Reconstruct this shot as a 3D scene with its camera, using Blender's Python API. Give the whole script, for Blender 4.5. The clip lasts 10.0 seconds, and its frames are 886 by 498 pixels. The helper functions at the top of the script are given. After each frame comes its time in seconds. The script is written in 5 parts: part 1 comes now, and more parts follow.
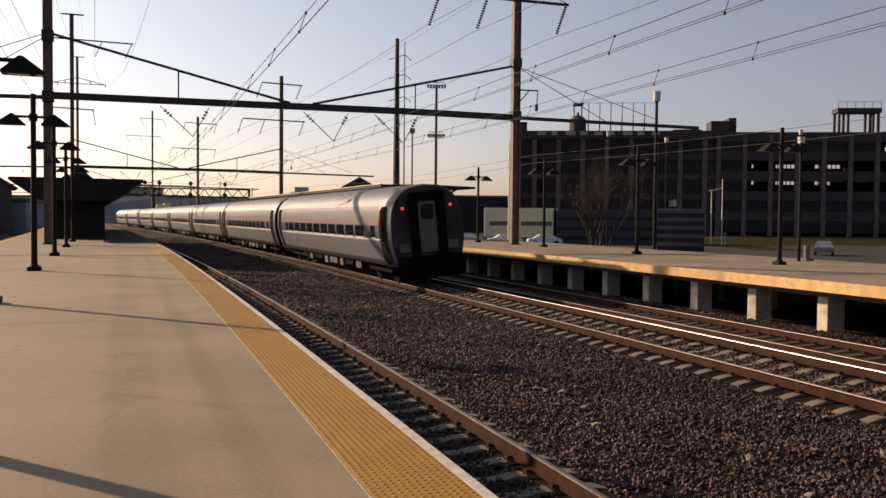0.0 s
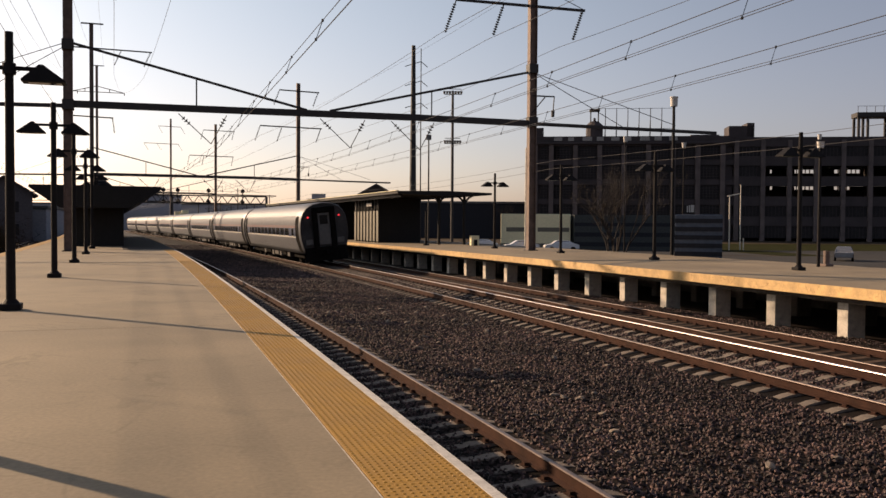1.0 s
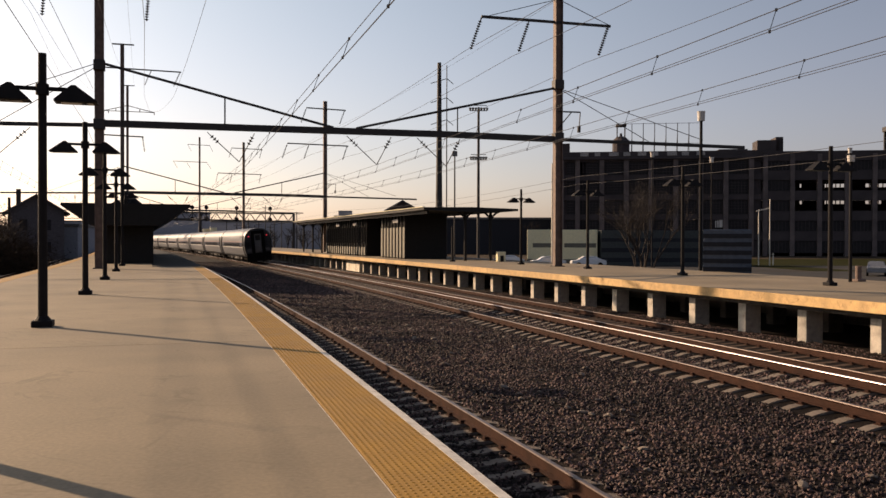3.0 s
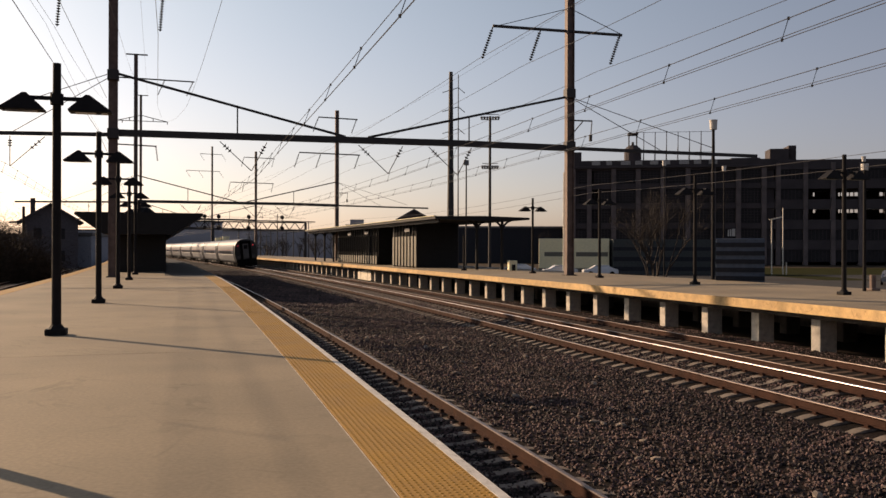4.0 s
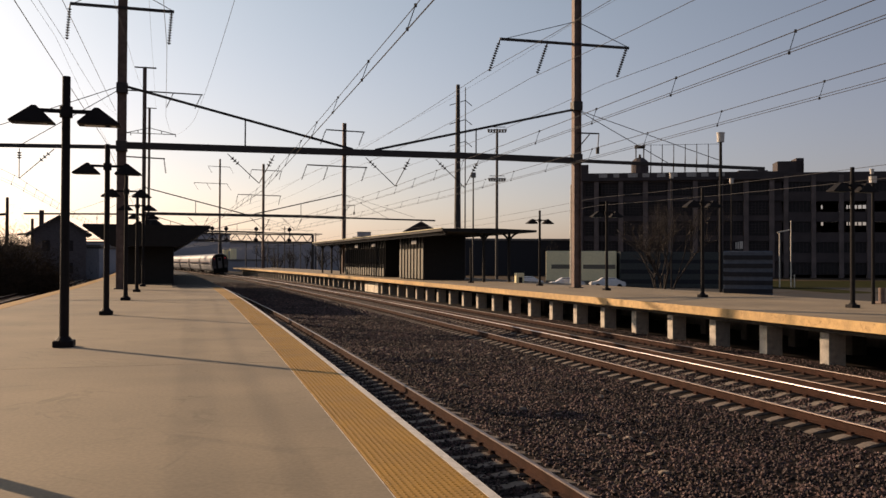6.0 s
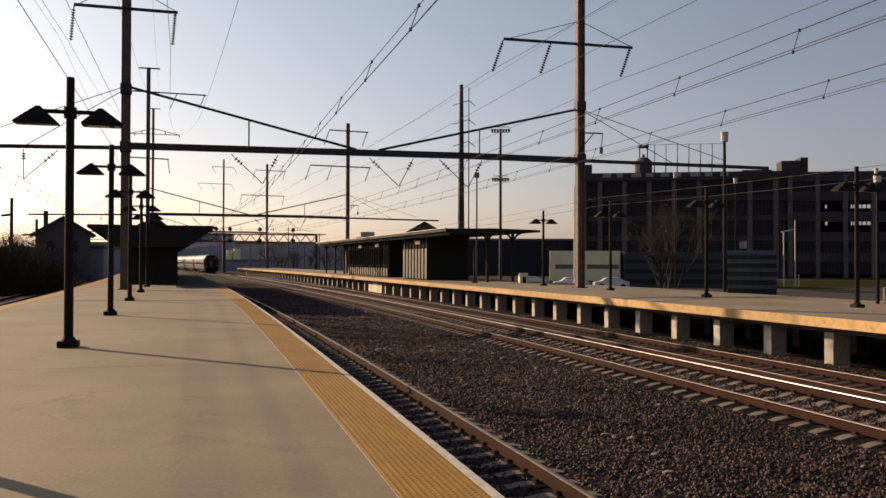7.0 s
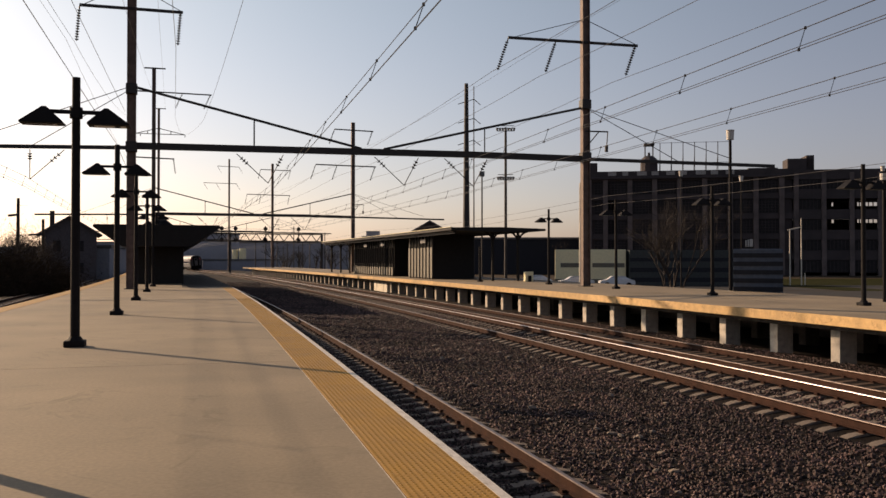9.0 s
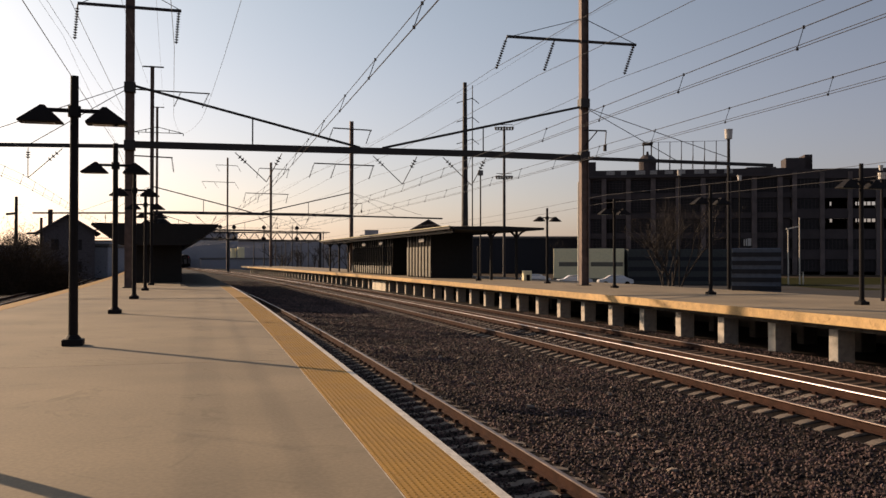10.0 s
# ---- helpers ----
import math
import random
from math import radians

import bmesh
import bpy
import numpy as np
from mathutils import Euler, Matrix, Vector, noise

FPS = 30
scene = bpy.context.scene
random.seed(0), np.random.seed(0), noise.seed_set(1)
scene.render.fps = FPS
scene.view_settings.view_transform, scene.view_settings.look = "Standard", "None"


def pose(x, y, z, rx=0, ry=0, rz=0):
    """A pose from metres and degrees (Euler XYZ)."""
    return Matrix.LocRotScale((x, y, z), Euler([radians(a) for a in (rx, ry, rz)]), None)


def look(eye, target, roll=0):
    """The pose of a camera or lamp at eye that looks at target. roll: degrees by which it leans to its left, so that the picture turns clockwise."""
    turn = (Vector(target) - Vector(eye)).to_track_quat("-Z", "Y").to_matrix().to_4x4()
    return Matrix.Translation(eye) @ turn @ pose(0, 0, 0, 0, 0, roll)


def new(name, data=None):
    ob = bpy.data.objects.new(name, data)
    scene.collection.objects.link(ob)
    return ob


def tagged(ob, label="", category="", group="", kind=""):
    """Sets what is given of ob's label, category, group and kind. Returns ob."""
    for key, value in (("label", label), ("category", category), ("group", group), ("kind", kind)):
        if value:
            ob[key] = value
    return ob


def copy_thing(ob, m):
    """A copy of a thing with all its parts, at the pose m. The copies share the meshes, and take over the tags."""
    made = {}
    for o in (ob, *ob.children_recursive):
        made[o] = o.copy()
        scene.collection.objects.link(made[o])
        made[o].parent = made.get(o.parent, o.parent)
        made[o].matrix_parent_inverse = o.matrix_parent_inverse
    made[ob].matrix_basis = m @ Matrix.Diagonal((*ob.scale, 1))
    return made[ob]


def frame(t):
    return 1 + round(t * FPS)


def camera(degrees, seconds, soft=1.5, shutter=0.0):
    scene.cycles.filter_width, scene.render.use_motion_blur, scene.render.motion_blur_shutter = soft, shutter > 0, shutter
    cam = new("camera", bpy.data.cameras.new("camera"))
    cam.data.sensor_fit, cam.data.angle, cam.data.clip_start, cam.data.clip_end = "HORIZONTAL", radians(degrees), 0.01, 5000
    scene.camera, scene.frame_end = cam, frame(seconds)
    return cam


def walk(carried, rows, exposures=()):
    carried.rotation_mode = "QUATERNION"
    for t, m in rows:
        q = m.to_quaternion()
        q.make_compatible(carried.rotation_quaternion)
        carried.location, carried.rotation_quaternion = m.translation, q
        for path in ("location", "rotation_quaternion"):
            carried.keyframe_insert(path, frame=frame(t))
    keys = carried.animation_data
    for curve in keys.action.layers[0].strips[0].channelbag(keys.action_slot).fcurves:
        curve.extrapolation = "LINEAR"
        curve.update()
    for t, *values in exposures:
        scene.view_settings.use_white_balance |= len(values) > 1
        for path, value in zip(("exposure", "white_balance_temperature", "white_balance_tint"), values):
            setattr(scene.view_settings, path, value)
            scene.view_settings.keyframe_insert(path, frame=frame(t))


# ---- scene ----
# ---- camera: stands still on the platform and pans ----
cam = camera(53.68, 10.0, 1.5)
EYE = (0.0, 0.0, 1.6)
PATH = [(0.0, -4.598, -2.028, -0.508), (0.5, -4.019, -1.917, -0.417), (1.0, -3.514, -1.628, -0.359), (1.5, -3.084, -1.378, -0.243),
        (2.0, -2.604, -1.117, -0.158), (2.5, -2.206, -0.849, -0.132), (4.0, -1.042, 0.001, -0.139), (4.5, -0.813, 0.266, -0.152),
        (5.0, -0.688, 0.467, -0.177), (5.5, -0.652, 0.796, -0.197), (7.0, -0.351, 0.811, -0.136), (7.5, -0.218, 0.741, -0.068),
        (8.0, -0.099, 0.766, -0.006), (8.5, -0.002, 0.755, 0.023), (9.0, 0.0, 0.74, 0.0), (9.5, 0.004, 0.626, 0.013), (10.0, -0.101, 0.67, -0.041)]
EXPOSURE, KELVIN, TINT = 0.32, 7300, 19
walk(cam, [(t, pose(*EYE, 90 + p, r, y)) for t, y, p, r in PATH], [(0.0, EXPOSURE + 0.20, KELVIN, TINT), (2.5, EXPOSURE + 0.19, KELVIN, TINT), (5.0, EXPOSURE, KELVIN, TINT), (10.0, EXPOSURE, KELVIN, TINT)])

# ---- light: low warm sun ahead on the left, hazy sky ----
SUN_EL, SUN_AZ = 21.4, -55.0
world = bpy.data.worlds.new("sky")
scene.world = world
world.use_nodes = True
wn = world.node_tree.nodes
sky = wn.new("ShaderNodeTexSky")
sky.sky_type, sky.sun_disc = "NISHITA", False
sky.sun_elevation, sky.sun_rotation = radians(SUN_EL), radians(SUN_AZ)
sky.air_density, sky.dust_density, sky.ozone_density = 1.0, 1.2, 2.1
wn["Background"].inputs["Strength"].default_value = 0.095
haze = wn.new("ShaderNodeHueSaturation")
haze.inputs["Saturation"].default_value = 0.78
world.node_tree.links.new(sky.outputs[0], haze.inputs["Color"])
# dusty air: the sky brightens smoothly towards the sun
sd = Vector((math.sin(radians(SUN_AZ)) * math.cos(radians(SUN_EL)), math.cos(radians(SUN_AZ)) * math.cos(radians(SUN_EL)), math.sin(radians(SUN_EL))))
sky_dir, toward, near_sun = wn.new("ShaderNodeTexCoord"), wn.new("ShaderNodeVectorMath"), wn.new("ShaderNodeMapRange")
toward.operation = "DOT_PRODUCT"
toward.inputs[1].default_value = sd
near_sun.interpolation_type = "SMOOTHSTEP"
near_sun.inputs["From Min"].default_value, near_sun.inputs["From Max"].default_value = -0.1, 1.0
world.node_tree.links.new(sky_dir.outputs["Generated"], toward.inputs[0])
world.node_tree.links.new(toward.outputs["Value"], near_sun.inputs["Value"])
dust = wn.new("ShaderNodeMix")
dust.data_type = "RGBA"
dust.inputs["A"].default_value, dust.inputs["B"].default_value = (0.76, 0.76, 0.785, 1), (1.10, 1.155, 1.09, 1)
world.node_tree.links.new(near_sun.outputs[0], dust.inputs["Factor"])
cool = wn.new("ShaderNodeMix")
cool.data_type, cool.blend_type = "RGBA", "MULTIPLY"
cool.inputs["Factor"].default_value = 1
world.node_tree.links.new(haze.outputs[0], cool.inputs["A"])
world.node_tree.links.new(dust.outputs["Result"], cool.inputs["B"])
# and is rosier low over the horizon
height, low_air, rosy, warm = wn.new("ShaderNodeSeparateXYZ"), wn.new("ShaderNodeMapRange"), wn.new("ShaderNodeMix"), wn.new("ShaderNodeMix")
world.node_tree.links.new(sky_dir.outputs["Generated"], height.inputs[0])
low_air.inputs["From Min"].default_value, low_air.inputs["From Max"].default_value = 0.0, 0.3
world.node_tree.links.new(height.outputs["Z"], low_air.inputs["Value"])
rosy.data_type, warm.data_type, warm.blend_type = "RGBA", "RGBA", "MULTIPLY"
rosy.inputs["A"].default_value, rosy.inputs["B"].default_value = (1.07, 0.935, 1.03, 1), (1.0, 1.0, 1.0, 1)
warm.inputs["Factor"].default_value = 1
world.node_tree.links.new(low_air.outputs[0], rosy.inputs["Factor"])
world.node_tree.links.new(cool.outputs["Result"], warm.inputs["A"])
world.node_tree.links.new(rosy.outputs["Result"], warm.inputs["B"])
world.node_tree.links.new(warm.outputs["Result"], wn["Background"].inputs["Color"])
sun_data = bpy.data.lights.new("sun", "SUN")
sun_data.energy, sun_data.angle, sun_data.color = 4.95, radians(0.55), (1.0, 0.78, 0.54)
sun = new("sun", sun_data)
sun.matrix_world = look(sd * 300, (0, 0, 0))


# ---- materials ----
def material(name, base, rough=0.8, metal=0.0, vary=0.25, scale=4.0, fine=60.0, bump=0.15, tint=None, rand=0.0, island=0.0, spec=0.5):
    m = bpy.data.materials.new(name)
    m.use_nodes = True
    n, l = m.node_tree.nodes, m.node_tree.links
    b = n["Principled BSDF"]
    b.inputs["Metallic"].default_value = metal
    b.inputs["Specular IOR Level"].default_value = spec
    co = n.new("ShaderNodeTexCoord")
    big, small = n.new("ShaderNodeTexNoise"), n.new("ShaderNodeTexNoise")
    big.inputs["Scale"].default_value, small.inputs["Scale"].default_value = scale, fine
    big.inputs["Detail"].default_value, small.inputs["Detail"].default_value = 6, 4
    geo = n.new("ShaderNodeNewGeometry")
    l.new(geo.outputs["Position"] if scale < 3 else co.outputs["Object"], big.inputs["Vector"])
    l.new(co.outputs["Object"], small.inputs["Vector"])
    ramp = n.new("ShaderNodeMix")
    ramp.data_type = "RGBA"
    t = tint or [c * (1 - vary) for c in base]
    ramp.inputs["A"].default_value, ramp.inputs["B"].default_value = (*t, 1), (*[min(1, c * (1 + vary * 0.6)) for c in base], 1)
    st = n.new("ShaderNodeMapRange")
    st.inputs["From Min"].default_value, st.inputs["From Max"].default_value = 0.3, 0.7
    l.new(big.outputs["Fac"], st.inputs["Value"])
    l.new(st.outputs[0], ramp.inputs["Factor"])
    mul = n.new("ShaderNodeMix")
    mul.data_type, mul.blend_type = "RGBA", "MULTIPLY"
    mul.inputs["Factor"].default_value = 1
    mr = n.new("ShaderNodeMapRange")
    mr.inputs["From Min"].default_value, mr.inputs["From Max"].default_value = 0.25, 0.75
    mr.inputs["To Min"].default_value, mr.inputs["To Max"].default_value = 1 - vary * 0.7, 1 + vary * 0.4
    l.new(small.outputs["Fac"], mr.inputs["Value"])
    l.new(ramp.outputs["Result"], mul.inputs["A"])
    l.new(mr.outputs[0], mul.inputs["B"])
    out = mul.outputs["Result"]
    if rand or island:
        src = n.new("ShaderNodeObjectInfo").outputs["Random"] if rand else geo.outputs["Random Per Island"]
        k = n.new("ShaderNodeMapRange")
        k.inputs["To Min"].default_value, k.inputs["To Max"].default_value = 1 - (rand or island), 1 + (rand or island)
        l.new(src, k.inputs["Value"])
        m2 = n.new("ShaderNodeMix")
        m2.data_type, m2.blend_type = "RGBA", "MULTIPLY"
        m2.inputs["Factor"].default_value = 1
        l.new(out, m2.inputs["A"])
        l.new(k.outputs[0], m2.inputs["B"])
        out = m2.outputs["Result"]
    l.new(out, b.inputs["Base Color"])
    rr = n.new("ShaderNodeMapRange")
    rr.inputs["To Min"].default_value, rr.inputs["To Max"].default_value = max(0.02, rough - 0.12), min(1, rough + 0.1)
    l.new(big.outputs["Fac"], rr.inputs["Value"])
    l.new(rr.outputs[0], b.inputs["Roughness"])
    if bump:
        bp = n.new("ShaderNodeBump")
        bp.inputs["Strength"].default_value, bp.inputs["Distance"].default_value = bump, 0.02
        l.new(small.outputs["Fac"], bp.inputs["Height"])
        l.new(bp.outputs[0], b.inputs["Normal"])
    return m


def glow(name, col, strength):
    m = bpy.data.materials.new(name)
    m.use_nodes = True
    b = m.node_tree.nodes["Principled BSDF"]
    b.inputs["Base Color"].default_value = (*col, 1)
    b.inputs["Emission Color"].default_value = (*col, 1)
    b.inputs["Emission Strength"].default_value = strength
    return m


M_CONC = material("platform_concrete", (0.232, 0.187, 0.129), 0.85, spec=0.25, vary=0.24, scale=0.35, fine=25, bump=0.08, rand=0.03)
# concrete darkened in its colour for the gloom beneath the far platform
M_DIM = material("underdeck_shade_concrete", (0.09, 0.075, 0.0638), 0.9, spec=0.1, vary=0.3, scale=5, fine=40, bump=0.2)
M_CONC2 = material("pale_concrete", (0.66, 0.6, 0.49), 0.9, vary=0.25, scale=5, fine=40, bump=0.2)
M_PIERCAST = material("cast_pier_concrete", (0.47, 0.42, 0.355), 0.9, spec=0.1, vary=0.3, scale=5, fine=40, bump=0.2)
M_WHITE = material("worn_white_paint", (0.54, 0.51, 0.465), 0.75, vary=0.2, scale=6, fine=50)
M_YELLOW = material("tactile_yellow", (0.295, 0.150, 0.007), 0.75, vary=0.14, scale=2, fine=30, bump=0.05, rand=0.05)
M_RUST = material("rusty_rail", (0.045, 0.0215, 0.0150), 0.85, 0.0, spec=0.08, vary=0.35, scale=4, fine=50)
M_RAILTOP = material("polished_rail_head", (0.36, 0.32, 0.31), 0.36, 1.0, vary=0.1, scale=4, fine=30, bump=0.02)
M_RAILDULL = material("dull_rail_head", (0.13, 0.098, 0.085), 0.42, 0.35, spec=0.3, vary=0.2, scale=4, fine=30, bump=0.02)
M_TIE = material("concrete_tie", (0.178, 0.146, 0.12), 0.9, spec=0.2, vary=0.3, scale=8, fine=45, bump=0.3, rand=0.15)
M_WTIE = material("wood_tie", (0.075, 0.05, 0.037), 0.9, spec=0.15, vary=0.35, scale=8, fine=40, bump=0.4, rand=0.25)
# bed coloured far darker than its stones, as shade in the gaps between them
M_BALLAST = material("shaded_ballast_bed", (0.015, 0.0098, 0.008), 0.95, spec=0.1, vary=0.5, scale=1.2, fine=28, bump=1.0)
M_STONE = material("ballast_stone", (0.077, 0.0450, 0.0405), 0.75, spec=0.35, vary=0.3, scale=9, fine=50, island=0.95)
M_BLACK = material("black_painted_steel", (0.013, 0.0115, 0.012), 0.7, 0.0, vary=0.3, scale=5, fine=40, bump=0.05, spec=0.12)
M_DARKSTEEL = material("weathered_dark_steel", (0.024, 0.0195, 0.018), 0.7, 0.0, vary=0.4, scale=5, fine=30)
M_POLE = material("rusted_pole_steel", (0.155, 0.105, 0.085), 0.75, 0.1, vary=0.35, scale=3.2, fine=30)
M_WIRE = material("dull_wire", (0.055, 0.05, 0.048), 0.6, 0.1, vary=0.1, scale=5, fine=40, bump=0)
M_INSUL = material("brown_porcelain", (0.014, 0.010, 0.009), 0.6, spec=0.08, vary=0.2, scale=5, fine=30, bump=0)
M_TIMBER = material("orange_timber", (0.5, 0.32, 0.135), 0.8, vary=0.22, scale=3.5, fine=22, bump=0.2, rand=0.14)
M_SHELTER = material("dark_green_black_paint", (0.014, 0.013, 0.0125), 0.65, vary=0.25, scale=4, fine=30, spec=0.2)
M_PANEL = material("beige_wall_panel", (0.13, 0.118, 0.09), 0.7, vary=0.2, scale=4, fine=30)
M_ROOF = material("grey_roof_metal", (0.15, 0.1425, 0.135), 0.6, 0.2, vary=0.2, scale=4, fine=30)
M_STEEL = material("brushed_stainless", (0.075, 0.081, 0.099), 0.55, 0.25, vary=0.12, scale=3.5, fine=18, bump=0.03)
M_ENDGREY = material("sooty_grey_paint", (0.052, 0.047, 0.045), 0.65, 0.0, vary=0.3, scale=4, fine=30)
M_UNDER = material("underframe_black", (0.009, 0.0078, 0.0072), 0.9, spec=0.03, vary=0.4, scale=5, fine=30)
M_RED = material("red_stripe", (0.18, 0.0488, 0.0413), 0.5, vary=0.1, scale=5, fine=30, bump=0)
M_BLUE = material("blue_stripe", (0.022, 0.034, 0.072), 0.5, spec=0.2, vary=0.1, scale=5, fine=30, bump=0)
M_GLASS = material("dark_window_glass", (0.009, 0.0097, 0.0112), 0.08, spec=0.1, vary=0.1, scale=5, fine=30, bump=0)
M_GRIME = material("grimy_window_glass", (0.026, 0.023, 0.024), 0.6, vary=0.4, scale=4, fine=10, bump=0, spec=0.15)
M_TAIL = glow("tail_lamp", (1.0, 0.05, 0.07), 0.55)
M_BRICK = material("dark_brick", (0.050, 0.039, 0.040), 0.9, vary=0.35, scale=0.3, fine=12, bump=0.2)
M_PIERC = material("grimy_concrete_frame", (0.125, 0.098, 0.092), 0.9, vary=0.35, scale=0.4, fine=12)
M_GROUND = material("dry_earth", (0.065, 0.05, 0.036), 0.95, spec=0.05, vary=0.4, scale=0.15, fine=6, bump=0.5)
M_GRASS = material("winter_grass", (0.030, 0.031, 0.012), 0.95, spec=0.02, vary=0.35, scale=0.4, fine=8, bump=0.5)
M_ASPHALT = material("asphalt", (0.05, 0.048, 0.046), 0.9, spec=0.1, vary=0.25, scale=0.4, fine=20)
M_BARK = material("bare_bark", (0.032, 0.023, 0.018), 0.9, vary=0.3, scale=6, fine=30)
M_CREAM = material("cream_paint", (0.74, 0.67, 0.42), 0.6, vary=0.1, scale=4, fine=20, bump=0.03)
M_TEAL = material("slate_blue_cladding", (0.06, 0.066, 0.064), 0.8, spec=0.1, vary=0.2, scale=4, fine=20)
M_SLAT = material("blue_grey_slat", (0.085, 0.10, 0.125), 0.8, spec=0.1, vary=0.2, scale=4, fine=20)
M_HOUSE = material("smoky_brick", (0.075, 0.066, 0.072), 0.9, vary=0.3, scale=4, fine=15, bump=0.2)
M_NAVY = material("navy_cladding", (0.028, 0.029, 0.034), 0.8, spec=0.1, vary=0.2, scale=4, fine=20)
M_SIGN = material("faded_sign_paint", (0.34, 0.32, 0.30), 0.8, vary=0.35, scale=4, fine=15, bump=0)
# aerial haze is painted into this pale bluish wall colour
M_HAZE = material("haze_tinted_far_wall", (0.29, 0.30, 0.335), 0.9, vary=0.25, scale=0.1, fine=3, bump=0)

def stained(m, scale, strength, colour):
    """Adds wandering hairline stains and soft blotches to a material's colour."""
    n, l = m.node_tree.nodes, m.node_tree.links
    b = n["Principled BSDF"]
    old = b.inputs["Base Color"].links[0].from_socket
    geo, veins, blot = n.new("ShaderNodeNewGeometry"), n.new("ShaderNodeTexNoise"), n.new("ShaderNodeTexNoise")
    veins.inputs["Scale"].default_value, veins.inputs["Detail"].default_value, veins.inputs["Distortion"].default_value = scale, 7, 1.2
    blot.inputs["Scale"].default_value, blot.inputs["Detail"].default_value = scale * 2.3, 5
    off, mag, thin, patch, both = n.new("ShaderNodeMath"), n.new("ShaderNodeMath"), n.new("ShaderNodeMapRange"), n.new("ShaderNodeMapRange"), n.new("ShaderNodeMath")
    off.operation, mag.operation, both.operation = "SUBTRACT", "ABSOLUTE", "MULTIPLY"
    off.inputs[1].default_value = 0.5
    thin.inputs["From Min"].default_value, thin.inputs["From Max"].default_value = 0.0, 0.02
    thin.inputs["To Min"].default_value, thin.inputs["To Max"].default_value = strength, 0.0
    patch.inputs["From Min"].default_value, patch.inputs["From Max"].default_value = 0.42, 0.66
    for k in (veins, blot):
        l.new(geo.outputs["Position"], k.inputs["Vector"])
    l.new(veins.outputs["Fac"], off.inputs[0])
    l.new(off.outputs[0], mag.inputs[0])
    l.new(mag.outputs[0], thin.inputs["Value"])
    l.new(blot.outputs["Fac"], patch.inputs["Value"])
    l.new(thin.outputs[0], both.inputs[0])
    l.new(patch.outputs[0], both.inputs[1])
    mix = n.new("ShaderNodeMix")
    mix.data_type = "RGBA"
    l.new(both.outputs[0], mix.inputs["Factor"])
    l.new(old, mix.inputs["A"])
    mix.inputs["B"].default_value = (*colour, 1)
    l.new(mix.outputs["Result"], b.inputs["Base Color"])


def patched(m, scale, amount):
    """Lets a material run darker in broad oily patches."""
    n, l = m.node_tree.nodes, m.node_tree.links
    b = n["Principled BSDF"]
    old = b.inputs["Base Color"].links[0].from_socket
    geo, spots, k, mix = n.new("ShaderNodeNewGeometry"), n.new("ShaderNodeTexNoise"), n.new("ShaderNodeMapRange"), n.new("ShaderNodeMix")
    spots.inputs["Scale"].default_value, spots.inputs["Detail"].default_value = scale, 5
    k.inputs["From Min"].default_value, k.inputs["From Max"].default_value = 0.42, 0.62
    k.inputs["To Min"].default_value, k.inputs["To Max"].default_value = 1 - amount, 1 + amount * 0.4
    l.new(geo.outputs["Position"], spots.inputs["Vector"])
    l.new(spots.outputs["Fac"], k.inputs["Value"])
    mix.data_type, mix.blend_type = "RGBA", "MULTIPLY"
    mix.inputs["Factor"].default_value = 1
    l.new(old, mix.inputs["A"])
    l.new(k.outputs[0], mix.inputs["B"])
    l.new(mix.outputs["Result"], b.inputs["Base Color"])


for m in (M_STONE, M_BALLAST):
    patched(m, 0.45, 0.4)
stained(M_CONC, 0.55, 0.55, (0.12, 0.095, 0.065))
stained(M_WHITE, 5.0, 0.9, (0.20, 0.16, 0.11))
stained(M_TIMBER, 1.6, 0.8, (0.16, 0.09, 0.04))
stained(M_CONC2, 2.5, 0.5, (0.2, 0.16, 0.12))

# ---- the curve: s metres along the track, o metres outward from the near platform's edge ----
CX, CY, R1, TH0, S1, R2 = -1280.26, -328.47, 1323.67, math.atan2(328.47, 1280.26), 60.0, 2500.0


def heading(s):
    return TH0 + (s / R1 if s < S1 else S1 / R1 + (s - S1) / R2)


def at(s, o, z=0.0):
    a = heading(s)
    if s < S1:
        return Vector((CX + (R1 + o) * math.cos(a), CY + (R1 + o) * math.sin(a), z))
    a1 = heading(S1)
    cx, cy = CX + (R1 - R2) * math.cos(a1), CY + (R1 - R2) * math.sin(a1)
    return Vector((cx + (R2 + o) * math.cos(a), cy + (R2 + o) * math.sin(a), z))


def stand(s, o, z=0.0, turn=0.0):
    p = at(s, o, z)
    return pose(p.x, p.y, p.z, 0, 0, math.degrees(heading(s)) + turn)


# ---- building helpers ----
def part(name, bm, mat, parent=None, label="", smooth=False):
    me = bpy.data.meshes.new(name)
    bmesh.ops.recalc_face_normals(bm, faces=bm.faces)
    bm.to_mesh(me)
    bm.free()
    mats = mat if isinstance(mat, (list, tuple)) else [mat]
    for m in mats:
        me.materials.append(m)
    if smooth:
        for p in me.polygons:
            p.use_smooth = True
    ob = new(name, me)
    if parent:
        ob.parent = parent
    if label:
        ob["label"] = label
    return ob


def shared(name, data, parent, m):
    ob = new(name, data)
    ob.parent = parent
    ob.matrix_basis = m
    return ob


def thing(name, m, label, category, group="", kind=""):
    ob = new(name)
    ob.matrix_basis = m
    return tagged(ob, label, category, group, kind)


